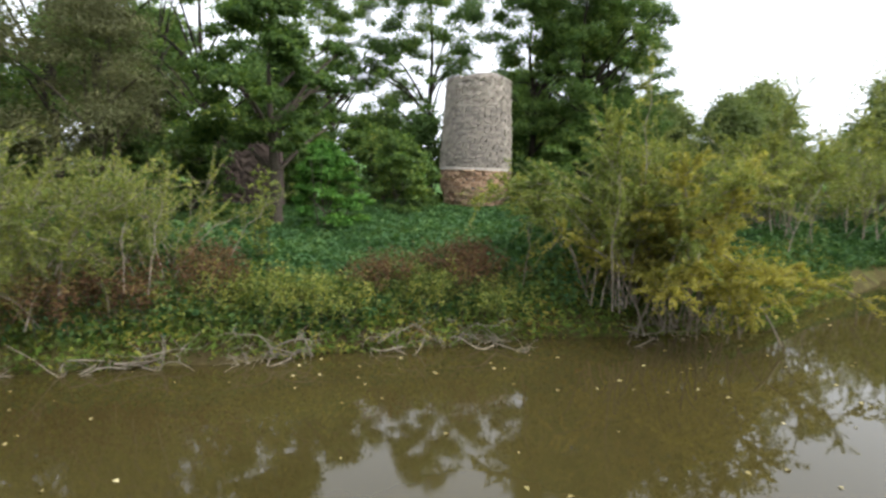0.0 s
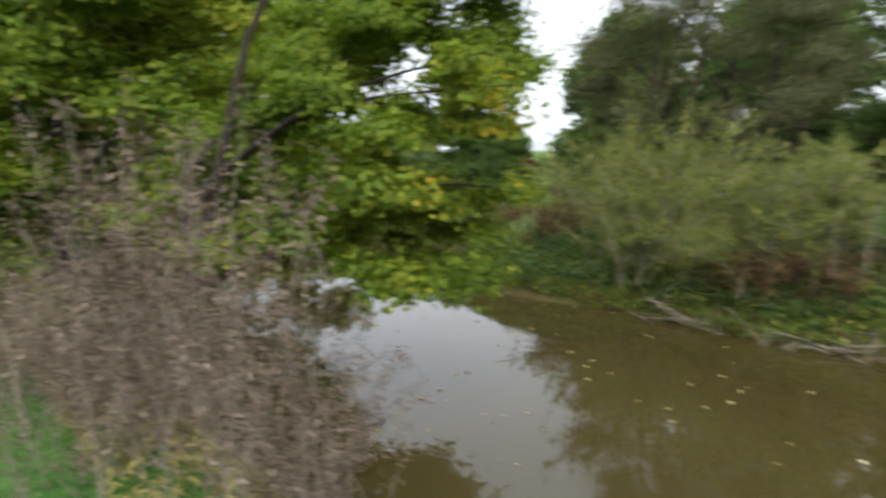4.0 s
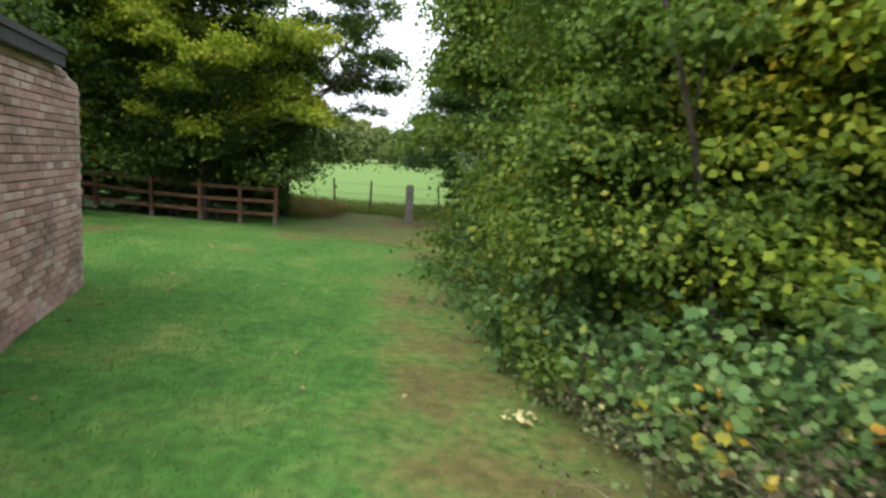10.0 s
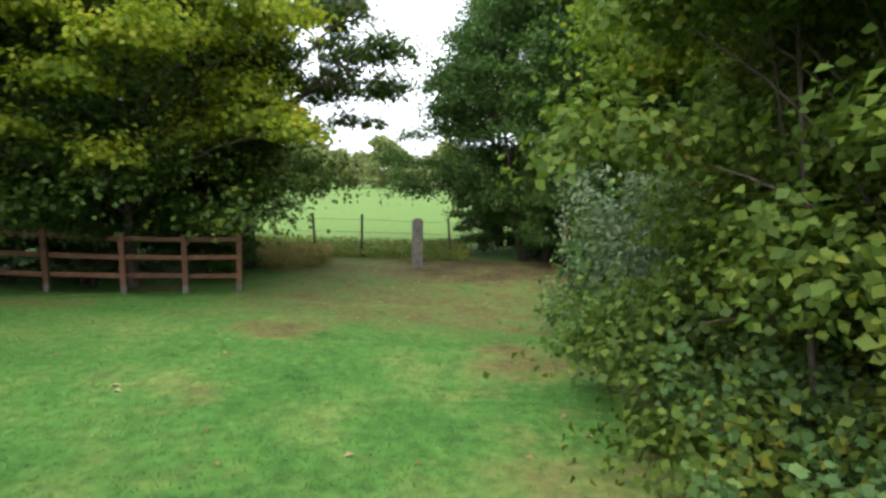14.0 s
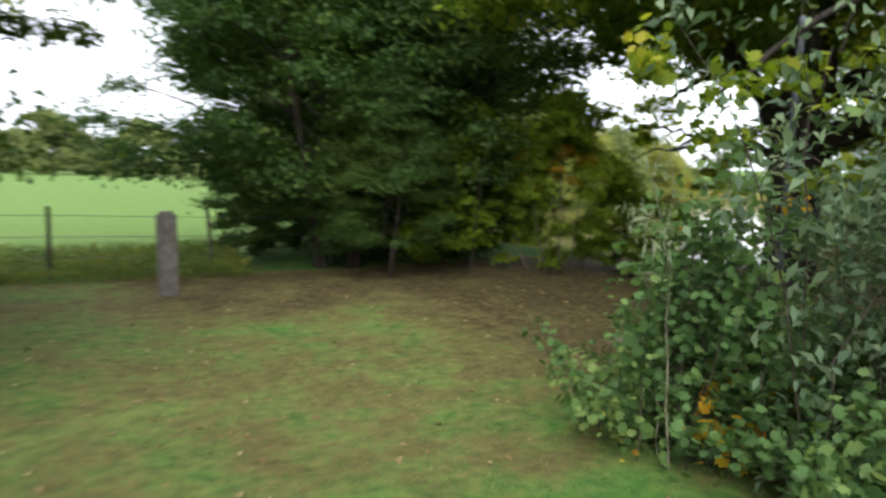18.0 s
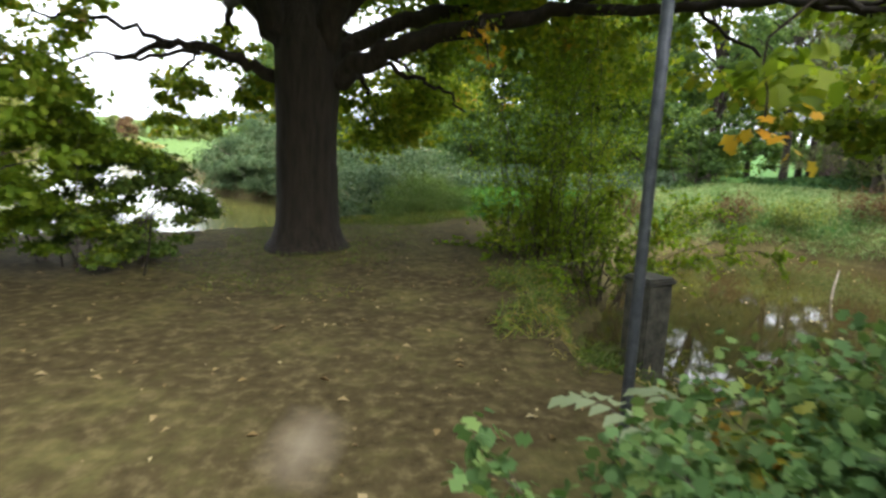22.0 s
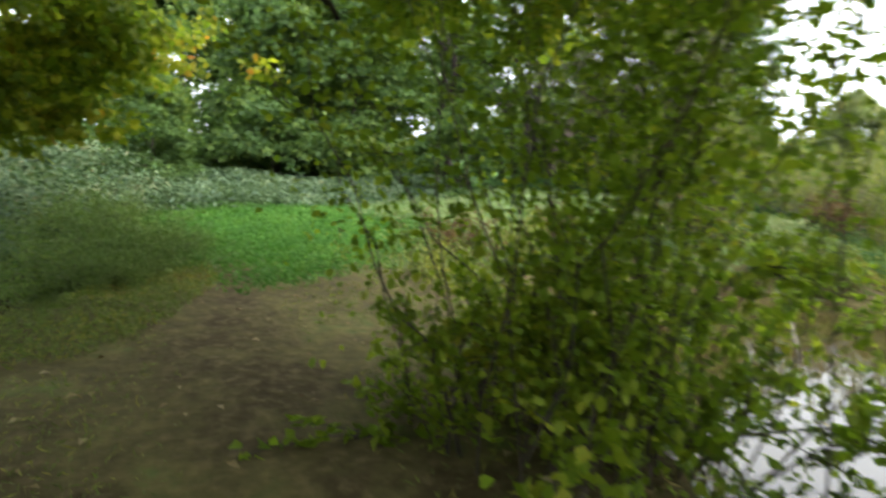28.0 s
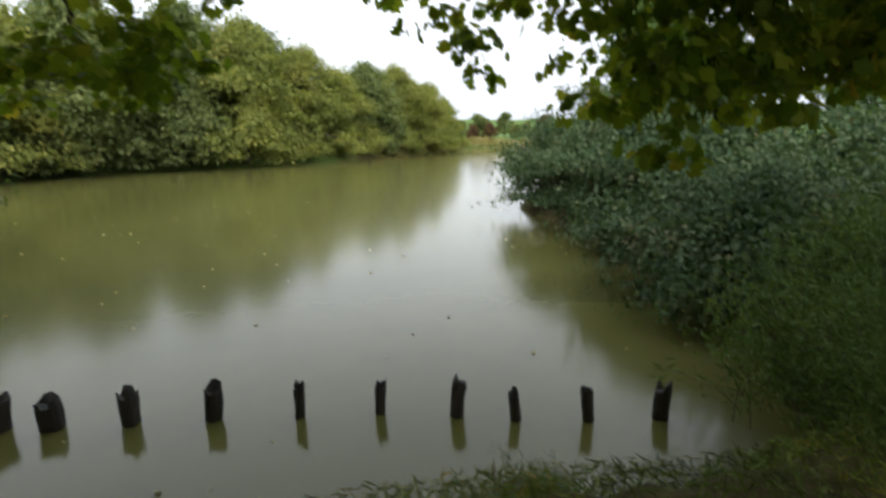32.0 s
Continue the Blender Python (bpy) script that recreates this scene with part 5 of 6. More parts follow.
br_b = shrub("bramble_bush", "dense bramble with broad green leaves", 82, 1.15, 0.9, 0.4, 70, 80, 0.075, M_BRAMBLE, M_TWIG, 0.8, 0.35, 0.006, 0.05, 0.5, "bramble", "hedge brambles", 0.07, outline=LOBED)
put(br_b, -1.1, 9.8)
for ob, x, y, tn, s in ((br_b, -0.25, 8.7, 70, 0.8), (br_a, -1.35, 11.5, 140, 0.8), (br_b, -1.45, 13.0, 200, 0.85), (br_a, -1.45, 14.4, 260, 0.8), (br_b, -1.75, 15.6, 320, 0.8), (br_a, -1.2, 17.3, 30, 0.85), (br_b, -0.75, 17.35, 90, 0.75), (br_a, -0.4, 17.0, 160, 0.8), (br_b, 0.6, 5.4, 230, 0.5), (br_b, -0.9, 16.2, 200, 0.9)):
    again(ob, x, y, turn=tn, s=s)
put(shrub("tall_bramble", "tall leafy bush with pale fronds at the hedge's end", 80, 2.05, 0.4, 0.15, 34, 110, 0.062, M_BRAMBLE, M_TWIG, 0.8, 0.12, 0.006, 0.03, 0.4, "bush", scatter=0.08, outline=LOBED, single=True), -1.78, 16.85)
put(shrub("frond_bush", "pale grey-green fronds arching out of the bramble bush", 95, 2.6, 0.5, 0.15, 6, 46, 0.1, M_FROND, M_PALETWIG, 0.2, 0.12, 0.005, 0.55, 0.2, "bush", scatter=0.035, single=True), -1.85, 16.95)


put(shrub("yellowing_bramble", "bramble sprays turned yellow and orange", 78, 0.95, 0.35, 0.4, 9, 11, 0.085, M_AMBER, M_TWIG, 0.85, 0.12, 0.006, 0.3, 0.5, "bramble", scatter=0.06, outline=LOBED, single=True), -1.75, 16.62)


def frond(x, y, z, turn, length, seed, mat, size, label):
    """A curved stalk with paired leaflets."""
    rng = np.random.default_rng(seed)
    ob = thing("leaf_frond", label, "frond", group="fronds at the bramble's edge")
    t = np.linspace(0, 1, 9)
    line = np.stack([length * t, 0.05 * np.sin(3 * t), 0.32 * length * np.sin(2.4 * t)], 1)
    child("stalk", mesh_of("stalk", *tube(line, np.linspace(0.005, 0.002, 9), 5), M_TWIG, True), ob)
    for i in range(2, 9):
        for sgn in (-1, 1):
            p = line[i] + [0, sgn * size * 0.5, 0.005]
            me = mesh_of("leaflet", *leaves(p[None], np.array([[0.1, 0.1 * sgn, 1.0]]), size, rng, 0.62, np.array([[0.45, sgn, 0.0]]), 0.2, OVAL), mat)
            child("leaflet", me, ob)
    ob.matrix_world = pose(x, y, z, 0, 0, turn)


for args in ((-1.05, 18.15, -0.25, 108, 0.65, 1, M_FERN, 0.1, "fresh green frond of paired leaflets over the path"), (-1.3, 18.0, -0.3, 140, 0.5, 2, M_FERN, 0.08, "small green frond of paired leaflets"),
             (-0.4, 17.8, 0.05, 42, 0.6, 3, M_FROND, 0.12, "spray of round pale green leaves above the brambles"), (-0.2, 17.6, 0.0, 20, 0.55, 4, M_FROND, 0.11, "spray of round pale green leaves above the brambles")):
    frond(*args)
put(shrub("grey_shrub", "grey-green leafy shrub rising from the hedge", 83, 3.0, 1.0, 0.2, 26, 190, 0.085, M_GREYBRAMBLE, M_TWIG, 0.4, 0.3, 0.007, 0.02, 0.3, "shrub", scatter=0.12, single=True), -1.4, 15.75)
put(shrub("beech_sapling", "slender sapling with pale orange and yellow autumn leaves", 84, 3.5, 0.6, 0.12, 13, 50, 0.105, M_SAPLING, M_TWIG, 0.48, 0.1, 0.009, 0.1, 0.2, "sapling", scatter=0.06, outline=OVAL, single=True, hang=1.2), 0.45, 4.4)
put(shrub("yellow_sapling", "low yellowing leafy shoots at the sapling's foot", 79, 1.3, 0.55, 0.3, 16, 34, 0.09, M_WILLOW, M_TWIG, 0.5, 0.2, 0.006, 0.1, 0.3, "sapling", scatter=0.06, outline=OVAL, single=True, hang=0.8), 0.5, 4.1)
dry_a = shrub("dried_weeds", "tall dried grey-pink weeds gone to seed", 85, 1.95, 0.55, 0.12, 26, 110, 0.032, M_DRY, M_PALETWIG, 0.5, 0.22, 0.005, 0.3, 0.2, "weeds", "dried weeds on the bank", 0.045)
put(dry_a, 1.35, -0.55)
dry_b = shrub("dried_weeds", "tangled brown dried weeds on the moat bank", 86, 1.3, 0.75, 0.35, 34, 90, 0.032, M_DRY, M_PALETWIG, 0.5, 0.28, 0.005, 0.15, 0.2, "weeds", "dried weeds on the bank", 0.05)
put(dry_b, 1.5, 1.3)
for ob, x, y, tn, s in ((dry_a, 1.7, -0.6, 80, 0.75), (dry_a, 1.3, 0.35, 160, 0.85), (dry_b, 2.0, 0.1, 220, 1.0), (dry_b, 1.1, 2.3, 300, 0.85), (dry_b, 1.8, 2.6, 40, 1.0), (dry_b, 1.1, 3.3, 100, 0.7), (dry_b, 2.3, -1.9, 150, 0.75), (dry_b, 2.2, -3.0, 10, 0.6), (dry_a, 1.95, 1.6, 270, 0.8), (dry_b, 0.6, 5.2, 50, 0.6), (dry_b, 2.5, -5.6, 90, 0.6), (dry_b, 3.1, -7.4, 190, 0.7), (dry_a, 1.3, 1.2, 20, 1.15), (dry_b, 2.2, -1.75, 60, 0.55), (dry_b, 2.5, -2.1, 130, 0.6), (dry_b, 1.9, -1.5, 170, 0.5), (dry_b, 2.0, -2.3, 10, 0.45), (dry_b, 0.95, 0.25, 200, 0.65), (dry_b, 1.0, 1.15, 250, 0.7), (dry_b, 0.95, 2.0, 330, 0.6)):
    again(ob, x, y, turn=tn, s=s)

# russet docks, saplings and dead branches along the island's shore
dock = shrub("russet_weeds", "russet dock stems at the water's edge", 87, 1.15, 0.6, 0.3, 40, 60, 0.07, M_RUSSET, M_TWIG, 0.4, 0.4, 0.005, 0.2, 0.2, "weeds", "shore weeds", 0.08)
put(dock, 11.6, -1.4)
reed = shrub("yellow_weeds", "yellow-green weeds at the water's edge", 88, 0.95, 0.7, 0.4, 46, 60, 0.08, M_WILLOW, M_TWIG, 0.4, 0.45, 0.005, 0.1, 0.3, "weeds", "shore weeds", 0.09)
put(reed, 11.4, -3.2)
for ob, x, y, tn, s in ((dock, 11.9, -5.6, 60, 1.0), (dock, 11.8, -4.4, 120, 0.8), (reed, 11.7, -5.0, 200, 0.9), (reed, 11.7, -6.4, 280, 0.9), (dock, 12.2, -6.0, 330, 0.95), (reed, 11.3, -2.2, 20, 1.0), (dock, 11.1, -0.2, 90, 1.1), (dock, 11.0, 0.8, 160, 1.0), (reed, 11.2, 2.6, 230, 0.9), (dock, 11.6, 5.6, 300, 1.0), (dock, 13.0, 8.2, 30, 1.0), (reed, 13.9, 9.6, 70, 1.0), (dock, 14.5, 11.0, 130, 1.0), (reed, 14.0, 12.8, 190, 1.0), (dock, 12.6, 14.8, 250, 0.9), (reed, 11.0, 15.9, 310, 0.9)):
    again(ob, x, y, turn=tn, s=s)
put(shrub("green_sapling", "thin pale green sapling on the bank", 89, 1.9, 0.25, 0.05, 5, 60, 0.11, M_WILLOW, M_TWIG, 0.45, 0.06, 0.01, 0.1, 0.3, "sapling", scatter=0.09), 12.6, -2.1)
tuft = put(shrub("weed_tuft", "bushy dark green weeds beside the last stake", 90, 1.1, 1.0, 0.5, 170, 50, 0.11, M_TUFT, M_TWIG, 0.14, 0.4, 0.004, 0.05, 0.3, "grass tuft", scatter=0.07, group="pond bank tufts"), 13.4, 20.2)
for x, y, tn, s in ((12.5, 19.5, 90, 0.75), (14.6, 19.9, 200, 1.0), (12.9, 20.0, 300, 0.7), (10.4, 21.0, 30, 0.25), (13.4, 19.0, 150, 0.6), (11.7, 19.7, 10, 0.5)):
    again(tuft, x, y, turn=tn, s=s)
for x, y, tn, s in ((3.3, 16.95, 40, 0.36), (3.55, 17.1, 130, 0.4), (3.95, 17.0, 250, 0.38), (3.1, 17.2, 310, 0.4)):
    again(tuft, x, y, max(float(level(x, y)), WATER - 0.05), tn, s, label="rank green weeds at the mooring post's foot")


def driftwood(x, y, turn, seed, n, size):
    rng = np.random.default_rng(seed)
    ob = thing("driftwood", "tangle of bare grey dead branches at the waterline", "driftwood", group="driftwood along the shore")
    for k in range(n):
        a, ln = rng.uniform(-0.7, 0.7) + (np.pi if rng.uniform() < 0.4 else 0), size * rng.uniform(0.5, 1.1)
        s = rng.normal(0, 0.3, 3) * [size, 0.5 * size, 0]
        s[2] = rng.uniform(-0.05, 0.1)
        e = s + [math.cos(a) * ln, math.sin(a) * ln * 0.7, rng.uniform(-0.12, 0.3)]
        m = (s + e) / 2 + rng.normal(0, 0.16, 3)
        k2 = e + rng.normal(0, 0.2, 3)
        line = curve_points([s, m, e, k2], 9)
        child("branch", mesh_of("branch", *tube(line, np.linspace(0.012, 0.003, 9) * rng.uniform(0.4, 1.3), 6), M_PALETWIG, True), ob)
        for j in range(5):
            q = line[rng.integers(3, 8)]
            w = q + rng.normal(0, 0.22, 3) * [1, 1, 0.6]
            child("branch", mesh_of("branch", *tube(curve_points([q, (q + w) / 2 + rng.normal(0, 0.03, 3), w], 5), np.linspace(0.006, 0.002, 5), 5), M_PALETWIG, True), ob)
    ob.matrix_world = pose(x, y, WATER + 0.04, 0, 0, turn)


for args in ((10.45, -2.7, 80, 1, 13, 0.7), (10.3, -0.4, 95, 2, 13, 0.75), (10.8, -6.1, 85, 3, 10, 0.7), (10.25, 1.6, 100, 4, 9, 0.7), (10.9, -9.2, 90, 5, 10, 0.8), (10.5, 5.4, 70, 6, 8, 0.7), (10.75, -4.5, 85, 7, 9, 0.6)):
    driftwood(*args)
v, f = tube(curve_points([(8.35, 11.9, -1.4), (8.45, 11.85, -1.1), (8.75, 11.6, -0.72)], 6), np.linspace(0.035, 0.02, 6), 6)
tagged(new("dead_branch", mesh_of("dead_branch", v, f, M_PALETWIG, True)), "pale dead branch sticking out of the moat", "branch")
v, f = tube(curve_points([(-0.72, 8.05, 0.0), (-0.65, 8.2, 0.22), (-0.55, 8.4, 0.5)], 5), np.linspace(0.014, 0.011, 5), 6)
tagged(new("white_stick", mesh_of("white_stick", v, f, M_FLOAT, True)), "thin whitish stick standing in the brambles", "stick")


# ---- ground cover that nobody could count ----
def cover(name, label, seed, count, xr, yr, height, size, mat, test, aspect=0.5, category="plants", up=0.6):
    rng = np.random.default_rng(seed)
    x, y = rng.uniform(*xr, count), rng.uniform(*yr, count)
    ok = test(x, y)
    x, y = x[ok], y[ok]
    tall = height * (0.55 + 0.45 * waves(0.8 * x + 3, 0.8 * y)) + 0.05
    z = level(x, y) + tall * rng.uniform(0.1, 1.0, len(x))
    v, f = leaves(np.stack([x, y, z], 1), rng.normal(0, 0.6, (len(x), 3)) + [0, 0, up], size, rng, aspect)
    tagged(new(name, mesh_of(name, v, f, mat)), label, category, kind="stuff")


def shore(x, y):
    return np.minimum(side(MOAT, x, y), side(POND, x, y))


cover("nettles", "dense green nettles covering the island", 91, 190000, (10.2, 26), (-24, 6), 0.55, 0.14, M_NETTLE, lambda x, y: (shore(x, y) > 0.25) & (x < 26 - 0.1 * y))
cover("grey_nettles", "grey-green nettles below the island wood", 92, 60000, (15, 27), (9, 30), 0.6, 0.15, M_GREYBRAMBLE, lambda x, y: (shore(x, y) > 0.4) & (x > 17.5 + 0.25 * np.abs(y - 19)))
cover("pale_sedge", "pale green sedge and grass on the island slope", 99, 60000, (10.5, 22), (3, 16.5), 0.45, 0.2, M_SEDGE, lambda x, y: (shore(x, y) > 0.1) & (x < 22 - 0.2 * y) & (y + 1.2 * waves(2 * x, 2 * y) + 0.8 * np.sin(37 * x + 23 * y) < 14.2), 0.12, "grass", 0.1)
cover("shore_fringe", "yellowing weeds hanging over the island shore", 89, 120000, (10.0, 16), (-16, 8), 0.5, 0.13, M_SHORE, lambda x, y: (shore(x, y) > -0.1) & (shore(x, y) < 1.3), 0.3, "weeds", 0.2)
cover("lush_grass", "bright lush grass at the end of the causeway", 93, 60000, (10.5, 20), (13.0, 22), 0.22, 0.13, M_BRIGHT, lambda x, y: (shore(x, y) > 0.25) & (x + 0.7 * waves(2 * x, 2 * y) + 0.5 * np.sin(41 * x + 29 * y) > 11.4 + 0.5 * np.abs(y - 17.6)), 0.14, "grass", 0.1)
cover("bank_weeds", "rough weeds and grass on the lawn's moat bank", 94, 30000, (0.2, 2.6), (-8, 16.4), 0.28, 0.09, M_STRAW, lambda x, y: (shore(x, y) > 0.05) & (shore(x, y) < 1.5), 0.2, "weeds", 0.1)
cover("causeway_weeds", "straggling grass along the causeway's edges", 95, 20000, (1.0, 15), (15.5, 24), 0.12, 0.08, M_STRAW, lambda x, y: (shore(x, y) > 0.12) & (shore(x, y) < 0.6), 0.14, "grass", 0.1)
cover("pond_bank_grass", "weedy green grass on the pond bank", 106, 30000, (9.0, 14.5), (18.6, 22.4), 0.1, 0.08, M_SHORE, lambda x, y: (shore(x, y) > 0.25) & (side(POND, x, y) < 1.9), 0.1, "grass", 0.1)
cover("bramble_flowers", "small white seed heads scattered on the brambles", 107, 260, (-1.0, 0.4), (4.8, 8.6), 0.7, 0.035, M_FLOAT, lambda x, y: np.abs(x + 0.1 + 0.2 * (y - 6)) < 0.5, 0.9, "flowers", 0.5)
cover("causeway_grass", "short worn grass and weeds on the causeway", 109, 30000, (3.5, 13.5), (16.6, 22.5), 0.05, 0.055, M_SHORE, lambda x, y: (shore(x, y) > 0.3) & (np.abs(y - (18.9 - 0.07 * (x - 8))) + 0.3 * np.sin(31 * x + 17 * y) > 0.75) & (waves(3 * x, 3 * y) > -0.5), 0.1, "grass", 0.1)
cover("causeway_straw", "dry straw-coloured grass overhanging the moat edge", 108, 16000, (1.6, 9), (15.5, 18.4), 0.28, 0.15, M_SHORE, lambda x, y: (side(MOAT, x, y) > 0.05) & (side(MOAT, x, y) + 0.5 * waves(4 * x, 4 * y) < 0.7), 0.07, "grass", 0.05)
cover("far_reeds", "pale reeds along the pond's far end", 111, 24000, (46, 82), (54, 74), 1.0, 0.7, M_STRAW, lambda x, y: (side(POND, x, y) > -0.5) & (side(POND, x, y) < 4.0), 0.1, "reeds", 0.1)
cover("field_edge", "long rough grass along the field's edge", 96, 40000, (-12, 6), (25.4, 29), 0.5, 0.16, M_SHORE, lambda x, y: (shore(x, y) > 0.5) & (x < -2.8), 0.12, "grass", 0.1)


cover("seeding_grass", "tall reddish seeding grass where the fence ends", 110, 9000, (-8.6, -6.4), (22.6, 26.0), 0.75, 0.2, M_STRAW, lambda x, y: np.hypot(x + 7.5, (y - 24.4) * 0.6) < 1.0, 0.07, "grass", 0.05)


def lawn():
    """Short blades over the lawn, thinning out on worn ground."""
    rng = np.random.default_rng(97)
    n = 420000
    x, y = rng.uniform(-9.5, 4.5, n), rng.uniform(-3, 22.5, n)
    bare = worn(x, y)
    ok = (shore(x, y) > 0.7) & (rng.uniform(0, 1, n) > bare * 1.05)
    x, y, bare = x[ok], y[ok], bare[ok]
    z = level(x, y)
    h = rng.uniform(0.012, 0.036, len(x)) * (1 - 0.4 * bare)
    a = rng.uniform(0, 2 * np.pi, len(x))
    w = 0.0045
    lean = rng.normal(0, 0.6, (len(x), 2)) * h[:, None]
    base = np.stack([x, y, z - 0.004], 1)
    s = np.stack([np.cos(a) * w, np.sin(a) * w, 0 * a], 1)
    tip = base + np.stack([lean[:, 0], lean[:, 1], h], 1)
    v = np.stack([base - s, base + s, tip], 1).reshape(-1, 3)
    tagged(new("lawn_grass", mesh_of("lawn_grass", v, np.arange(len(v)).reshape(-1, 3), M_GRASS)), "short mown green grass of the lawn", "grass", kind="stuff")


lawn()


def bramble_mound():
    """The grey-green thicket that slopes down to the pond."""
    ob = thing("bramble_mound", "sloping mound of grey-green brambles above the pond", "bramble")
    rng = np.random.default_rng(98)
    line = curve_points([(15.6, 21.0), (18.2, 23.2), (20.8, 25.4), (22.5, 27.6), (23.6, 29.3)], 34)
    cen, rad = [], []
    for p in line:
        for k in range(6):
            o = rng.uniform(-1.6 if p[0] < 22.6 else -1.1, 3.2)
            q = p + np.array([0.7, -0.7]) * o + rng.normal(0, 0.25, 2)
            g = max(float(level(q[0], q[1])), WATER + 0.1)
            far_in = 0.35 + 0.65 * ease(15.5, 20, p[0])
            cen.append((q[0], q[1], g + 0.2 + rng.uniform(0.1, 1.25 + 1.0 * ease(18.0, 22.0, p[0])) * far_in * (0.55 + 0.45 * ease(-0.5, 1.4, o))))
            rad.append(rng.uniform(0.35, 0.95))
    v, f = clump_leaves(cen, rad, 135000, 0.095, rng, 0.6, 0.75, 0.5)
    child("foliage", mesh_of("foliage", v, f, M_MOUND), ob)
    for k in range(60):
        c = cen[rng.integers(len(cen))]
        g = float(level(c[0], c[1]))
        s = np.array([c[0], c[1], max(g, WATER) - 0.1])
        e = np.array(c) + rng.normal(0, 0.5, 3)
        child("stem", mesh_of("stem", *tube(curve_points([s, (s + e) / 2 + [0, 0, 0.3], e], 6), np.linspace(0.012, 0.005, 6), 4), M_PALETWIG), ob)


bramble_mound()


# ---- fallen and floating leaves ----
def litter(name, label, seed, count, xr, yr, z, size, mat, test):
    rng = np.random.default_rng(seed)
    x, y = rng.uniform(*xr, count), rng.uniform(*yr, count)
    ok = test(x, y)
    x, y = x[ok], y[ok]
    h = level(x, y) + 0.012 if z is None else np.full(len(x), z)
    v, f = leaves(np.stack([x, y, h], 1), rng.normal(0, 0.12, (len(x), 3)) + [0, 0, 1], size, rng, 0.6, vary=0.5)
    tagged(new(name, mesh_of(name, v, f, mat)), label, "leaves", kind="stuff")


litter("fallen_leaves", "scattered yellow and brown fallen leaves on the ground", 101, 700, (-6, 14), (17.2, 23.5), None, 0.06, M_FALLEN, lambda x, y: shore(x, y) > 0.3)
litter("lawn_leaves", "a few pale fallen leaves on the lawn", 102, 170, (-8.5, 0.5), (0.5, 17), None, 0.06, M_FALLEN, lambda x, y: shore(x, y) > 0.9)
litter("floating_leaves", "small pale leaves floating on the moat", 103, 520, (2.3, 13), (-14, 16), WATER + 0.006, 0.06, M_FLOAT, lambda x, y: side(MOAT, x, y) < -0.1)
litter("pond_leaves", "small leaves floating on the pond", 104, 160, (7, 30), (21, 40), WATER + 0.006, 0.06, M_FLOAT, lambda x, y: side(POND, x, y) < -0.1)
litter("feathers", "small tuft of white feathers on the lawn", 105, 14, (-1.85, -1.6), (8.2, 8.5), 0.03, 0.07, M_FLOAT, lambda x, y: x < 9)


# ---- masonry pieces, last ----
def block_mesh(name, w, d, h, cut, mat, seed):
    """A stone or brick with worn edges; its face looks along +y."""
    rng = np.random.default_rng(seed)
    bm = bmesh.new()
    bmesh.ops.create_cube(bm, size=1, matrix=Matrix.Diagonal((w, d, h, 1)))
    bmesh.ops.bevel(bm, geom=[e for e in bm.edges if max(v.co.y for v in e.verts) > 0 and min(v.co.y for v in e.verts) > 0], offset=cut, segments=1, affect='EDGES')
    for v in bm.verts:
        v.co += Vector(rng.normal(0, cut * 0.25, 3))
    me = bpy.data.meshes.new(name)
    bm.to_mesh(me)
    bm.free()
    me.materials.append(mat)
    return me


def raw(me):
    v = np.empty(len(me.vertices) * 3, np.float32)
    me.vertices.foreach_get("co", v)
    return v.reshape(-1, 3), [tuple(p.vertices) for p in me.polygons]


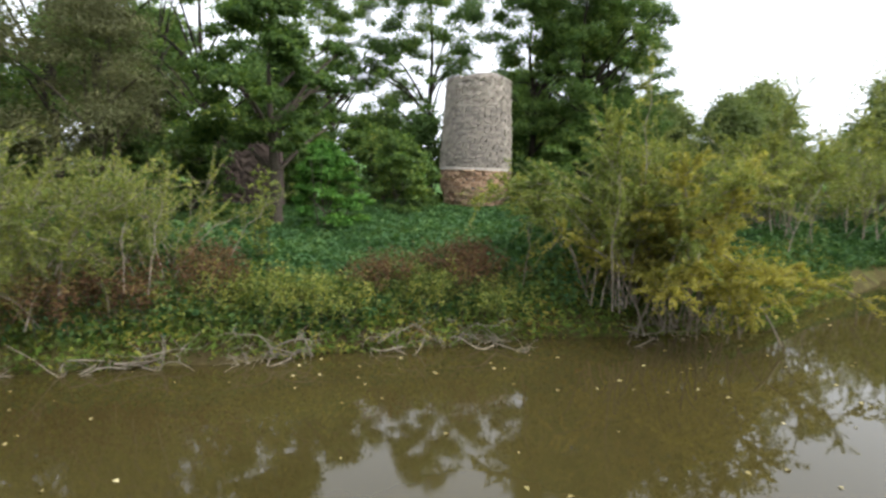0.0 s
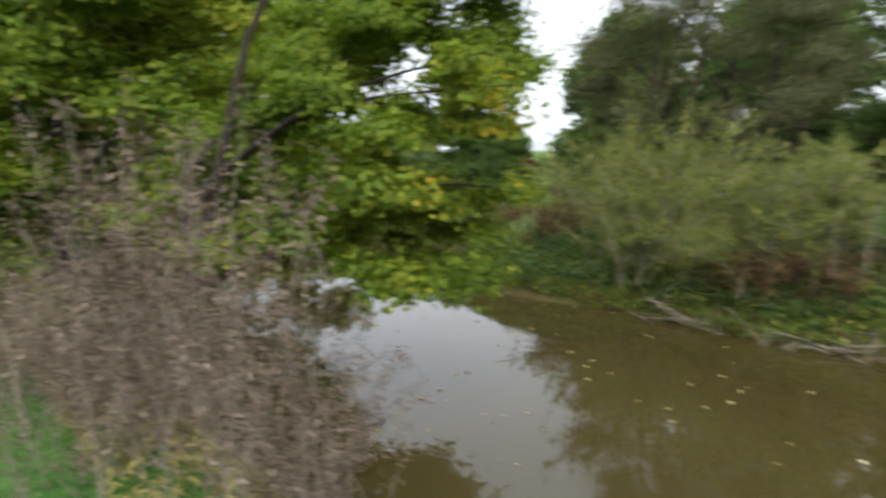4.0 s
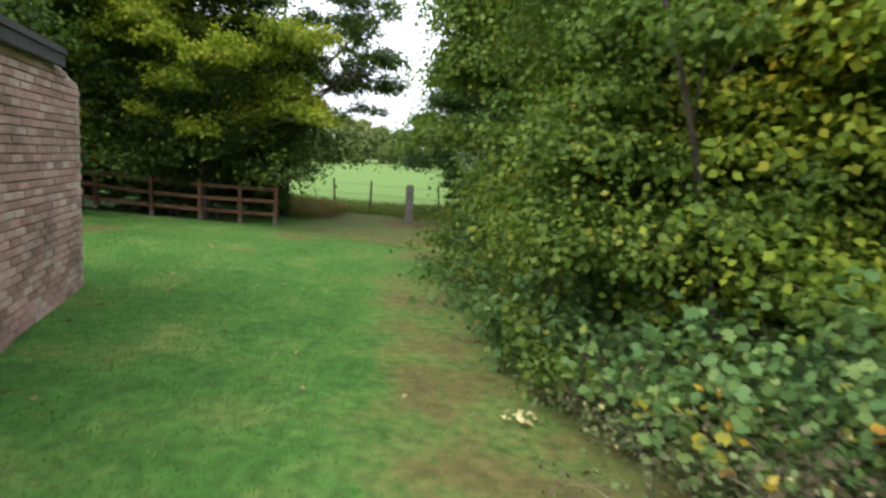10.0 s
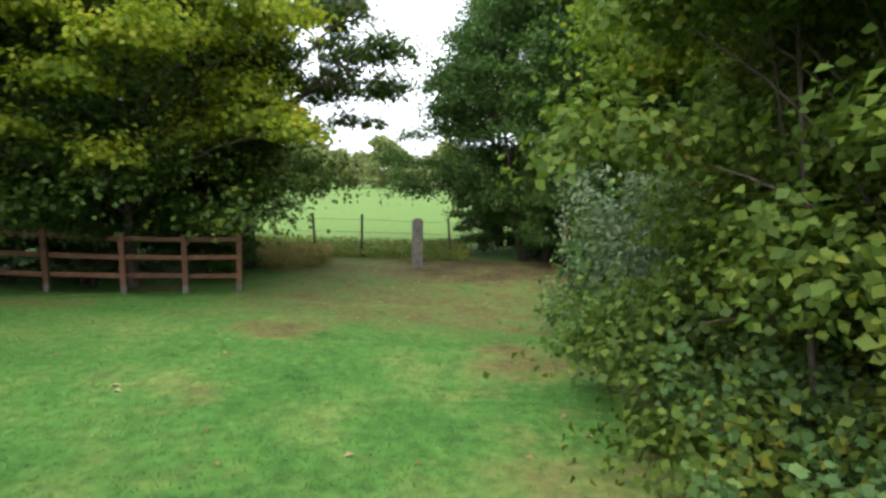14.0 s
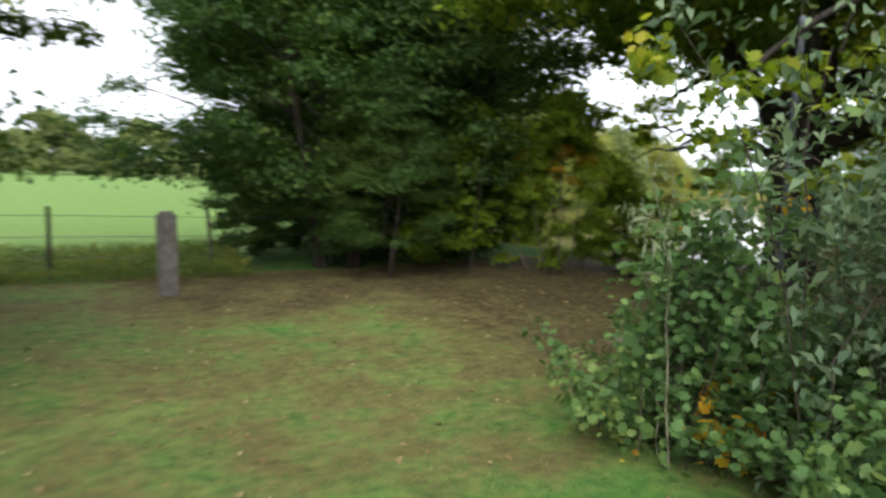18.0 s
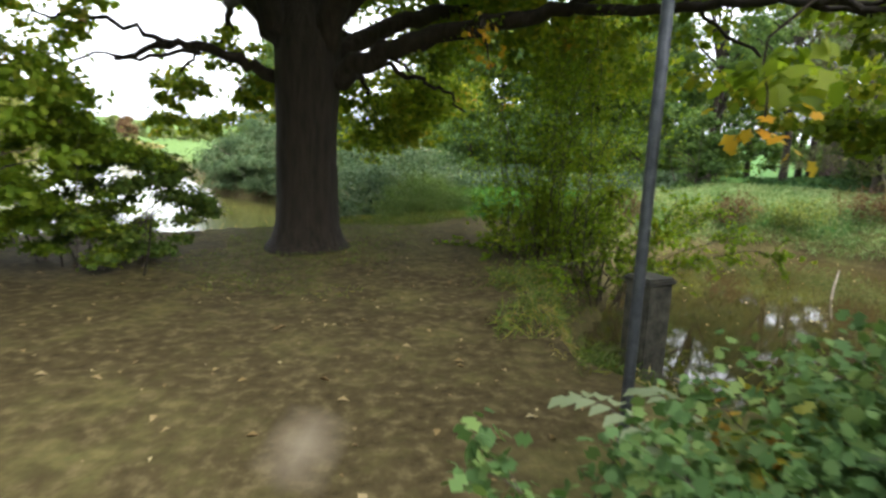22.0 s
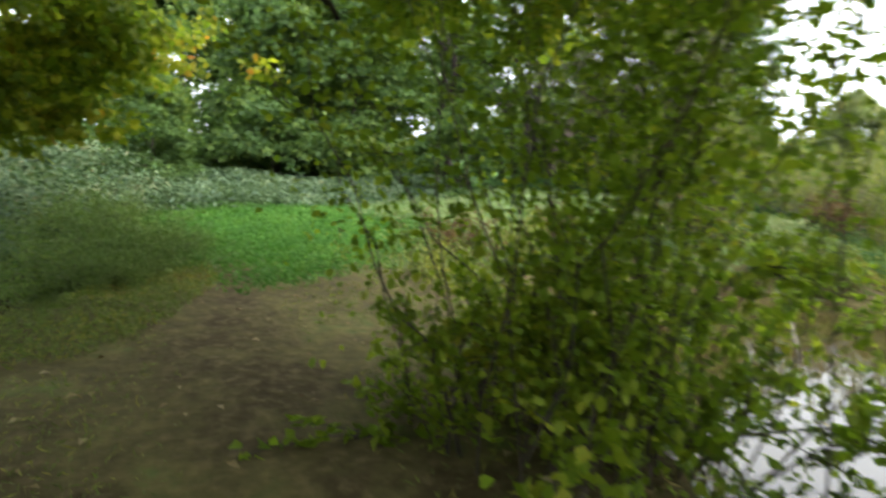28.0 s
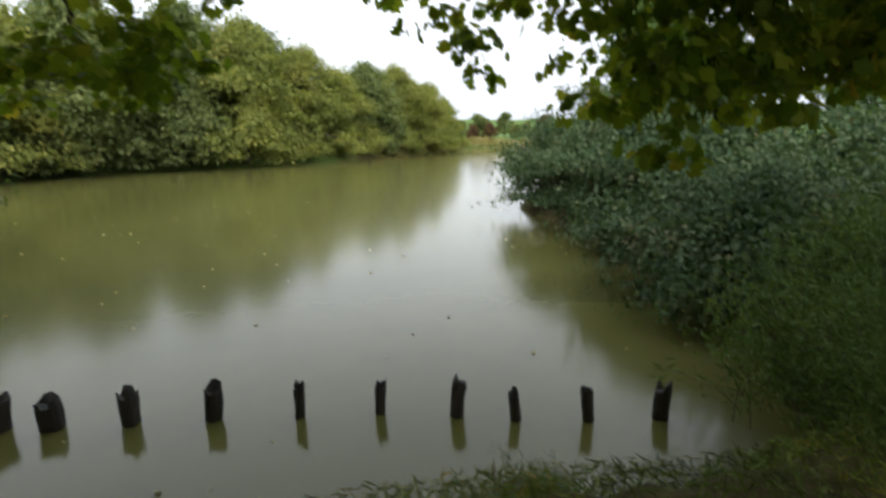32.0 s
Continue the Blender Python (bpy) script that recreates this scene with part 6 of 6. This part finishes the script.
def bricks():
    full = [block_mesh("brick", 0.213, 0.05, 0.063, 0.005, M_BRICK, 400 + k) for k in range(4)]
    rng = np.random.default_rng(410)
    rest_v, rest_f, total, made = [], [], 0, 0
    rows = 33
    for r in range(rows):
        z = -0.06 + 0.075 * r + 0.035
        s0 = (r % 2) * 0.1125 + 0.11
        for c in range(int(SHED_RUN / 0.225) + 1):
            s = s0 + 0.225 * c
            if s + 0.1 > SHED_RUN or z + 0.03 > SHED_TOP(s + 0.1) - 0.02:
                continue
            me = full[rng.integers(4)]
            y = -0.012 + rng.normal(0, 0.002)
            if s > 2.2 and 3 <= r < 18 and made < 300:
                ob = child("brick", me, SHED_WALL)
                ob.location, ob.rotation_euler = (s, y, z), (0, rng.normal(0, 0.006), rng.normal(0, 0.006))
                made += 1
            else:
                v, f = raw(me)
                rest_v.append(v + [s, y, z])
                rest_f += [tuple(i + total for i in q) for q in f]
                total += len(v)
    me = bpy.data.meshes.new("brickwork")
    me.from_pydata(np.concatenate(rest_v).tolist(), [], rest_f)
    me.materials.append(M_BRICK)
    tagged(child("brickwork", me, SHED_WALL), kind="stuff")


def stones():
    rng = TOWER_RNG
    grey_s = [block_mesh("stone", 0.2 + 0.03 * k, 0.1, 0.1, 0.012, M_TOWERSTONE, 420 + k) for k in range(4)]
    red_s = [block_mesh("stone", 0.28 + 0.05 * k, 0.16, 0.115, 0.02, M_REDSTONE, 430 + k) for k in range(4)]
    rest = {True: ([], [], [0]), False: ([], [], [0])}
    made = 0
    z = 0.0
    while z < 5.72:
        low = z < 1.9
        r = float(np.interp(z, [0, 0.3, 1.2, 1.9, 2.1, 3.5, 5.0, 5.8], [1.1, 1.16, 1.4, 1.5, 1.52, 1.47, 1.38, 1.34]))
        step = 0.122 if low else 0.107
        n = int(2 * np.pi * r / (0.35 if low else 0.25))
        a0 = rng.uniform(0, 1)
        for i in range(n):
            a = 2 * np.pi * (i + a0) / n + rng.normal(0, 0.01)
            if z > 5.45 and rng.uniform() < 0.2:
                continue
            me = (red_s if low else grey_s)[rng.integers(4)]
            rr = r + rng.normal(0, 0.04 if low else 0.016)
            m = Matrix.Translation((rr * math.cos(a), rr * math.sin(a), z + 0.055 + rng.normal(0, 0.006))) @ Matrix.Rotation(a - math.pi / 2, 4, 'Z') @ Matrix.Rotation(rng.normal(0, 0.03), 4, 'Y')
            facing = math.cos(a - math.radians(170))
            if facing > 0.6 and z > 1.2 and made < 300:
                ob = child("stone", me, TOWER)
                ob.matrix_local = m
                made += 1
            else:
                v, f = raw(me)
                w = np.c_[v, np.ones(len(v))] @ np.array(m).T
                rv, rf, total = rest[low]
                rv.append(w[:, :3])
                rf.extend(tuple(j + total[0] for j in q) for q in f)
                total[0] += len(v)
        z += step
    for low, mat in ((True, M_REDSTONE), (False, M_TOWERSTONE)):
        me = bpy.data.meshes.new("stonework")
        me.from_pydata(np.concatenate(rest[low][0]).tolist(), [], rest[low][1])
        me.materials.append(mat)
        tagged(child("stonework", me, TOWER), kind="stuff")


bricks()
stones()
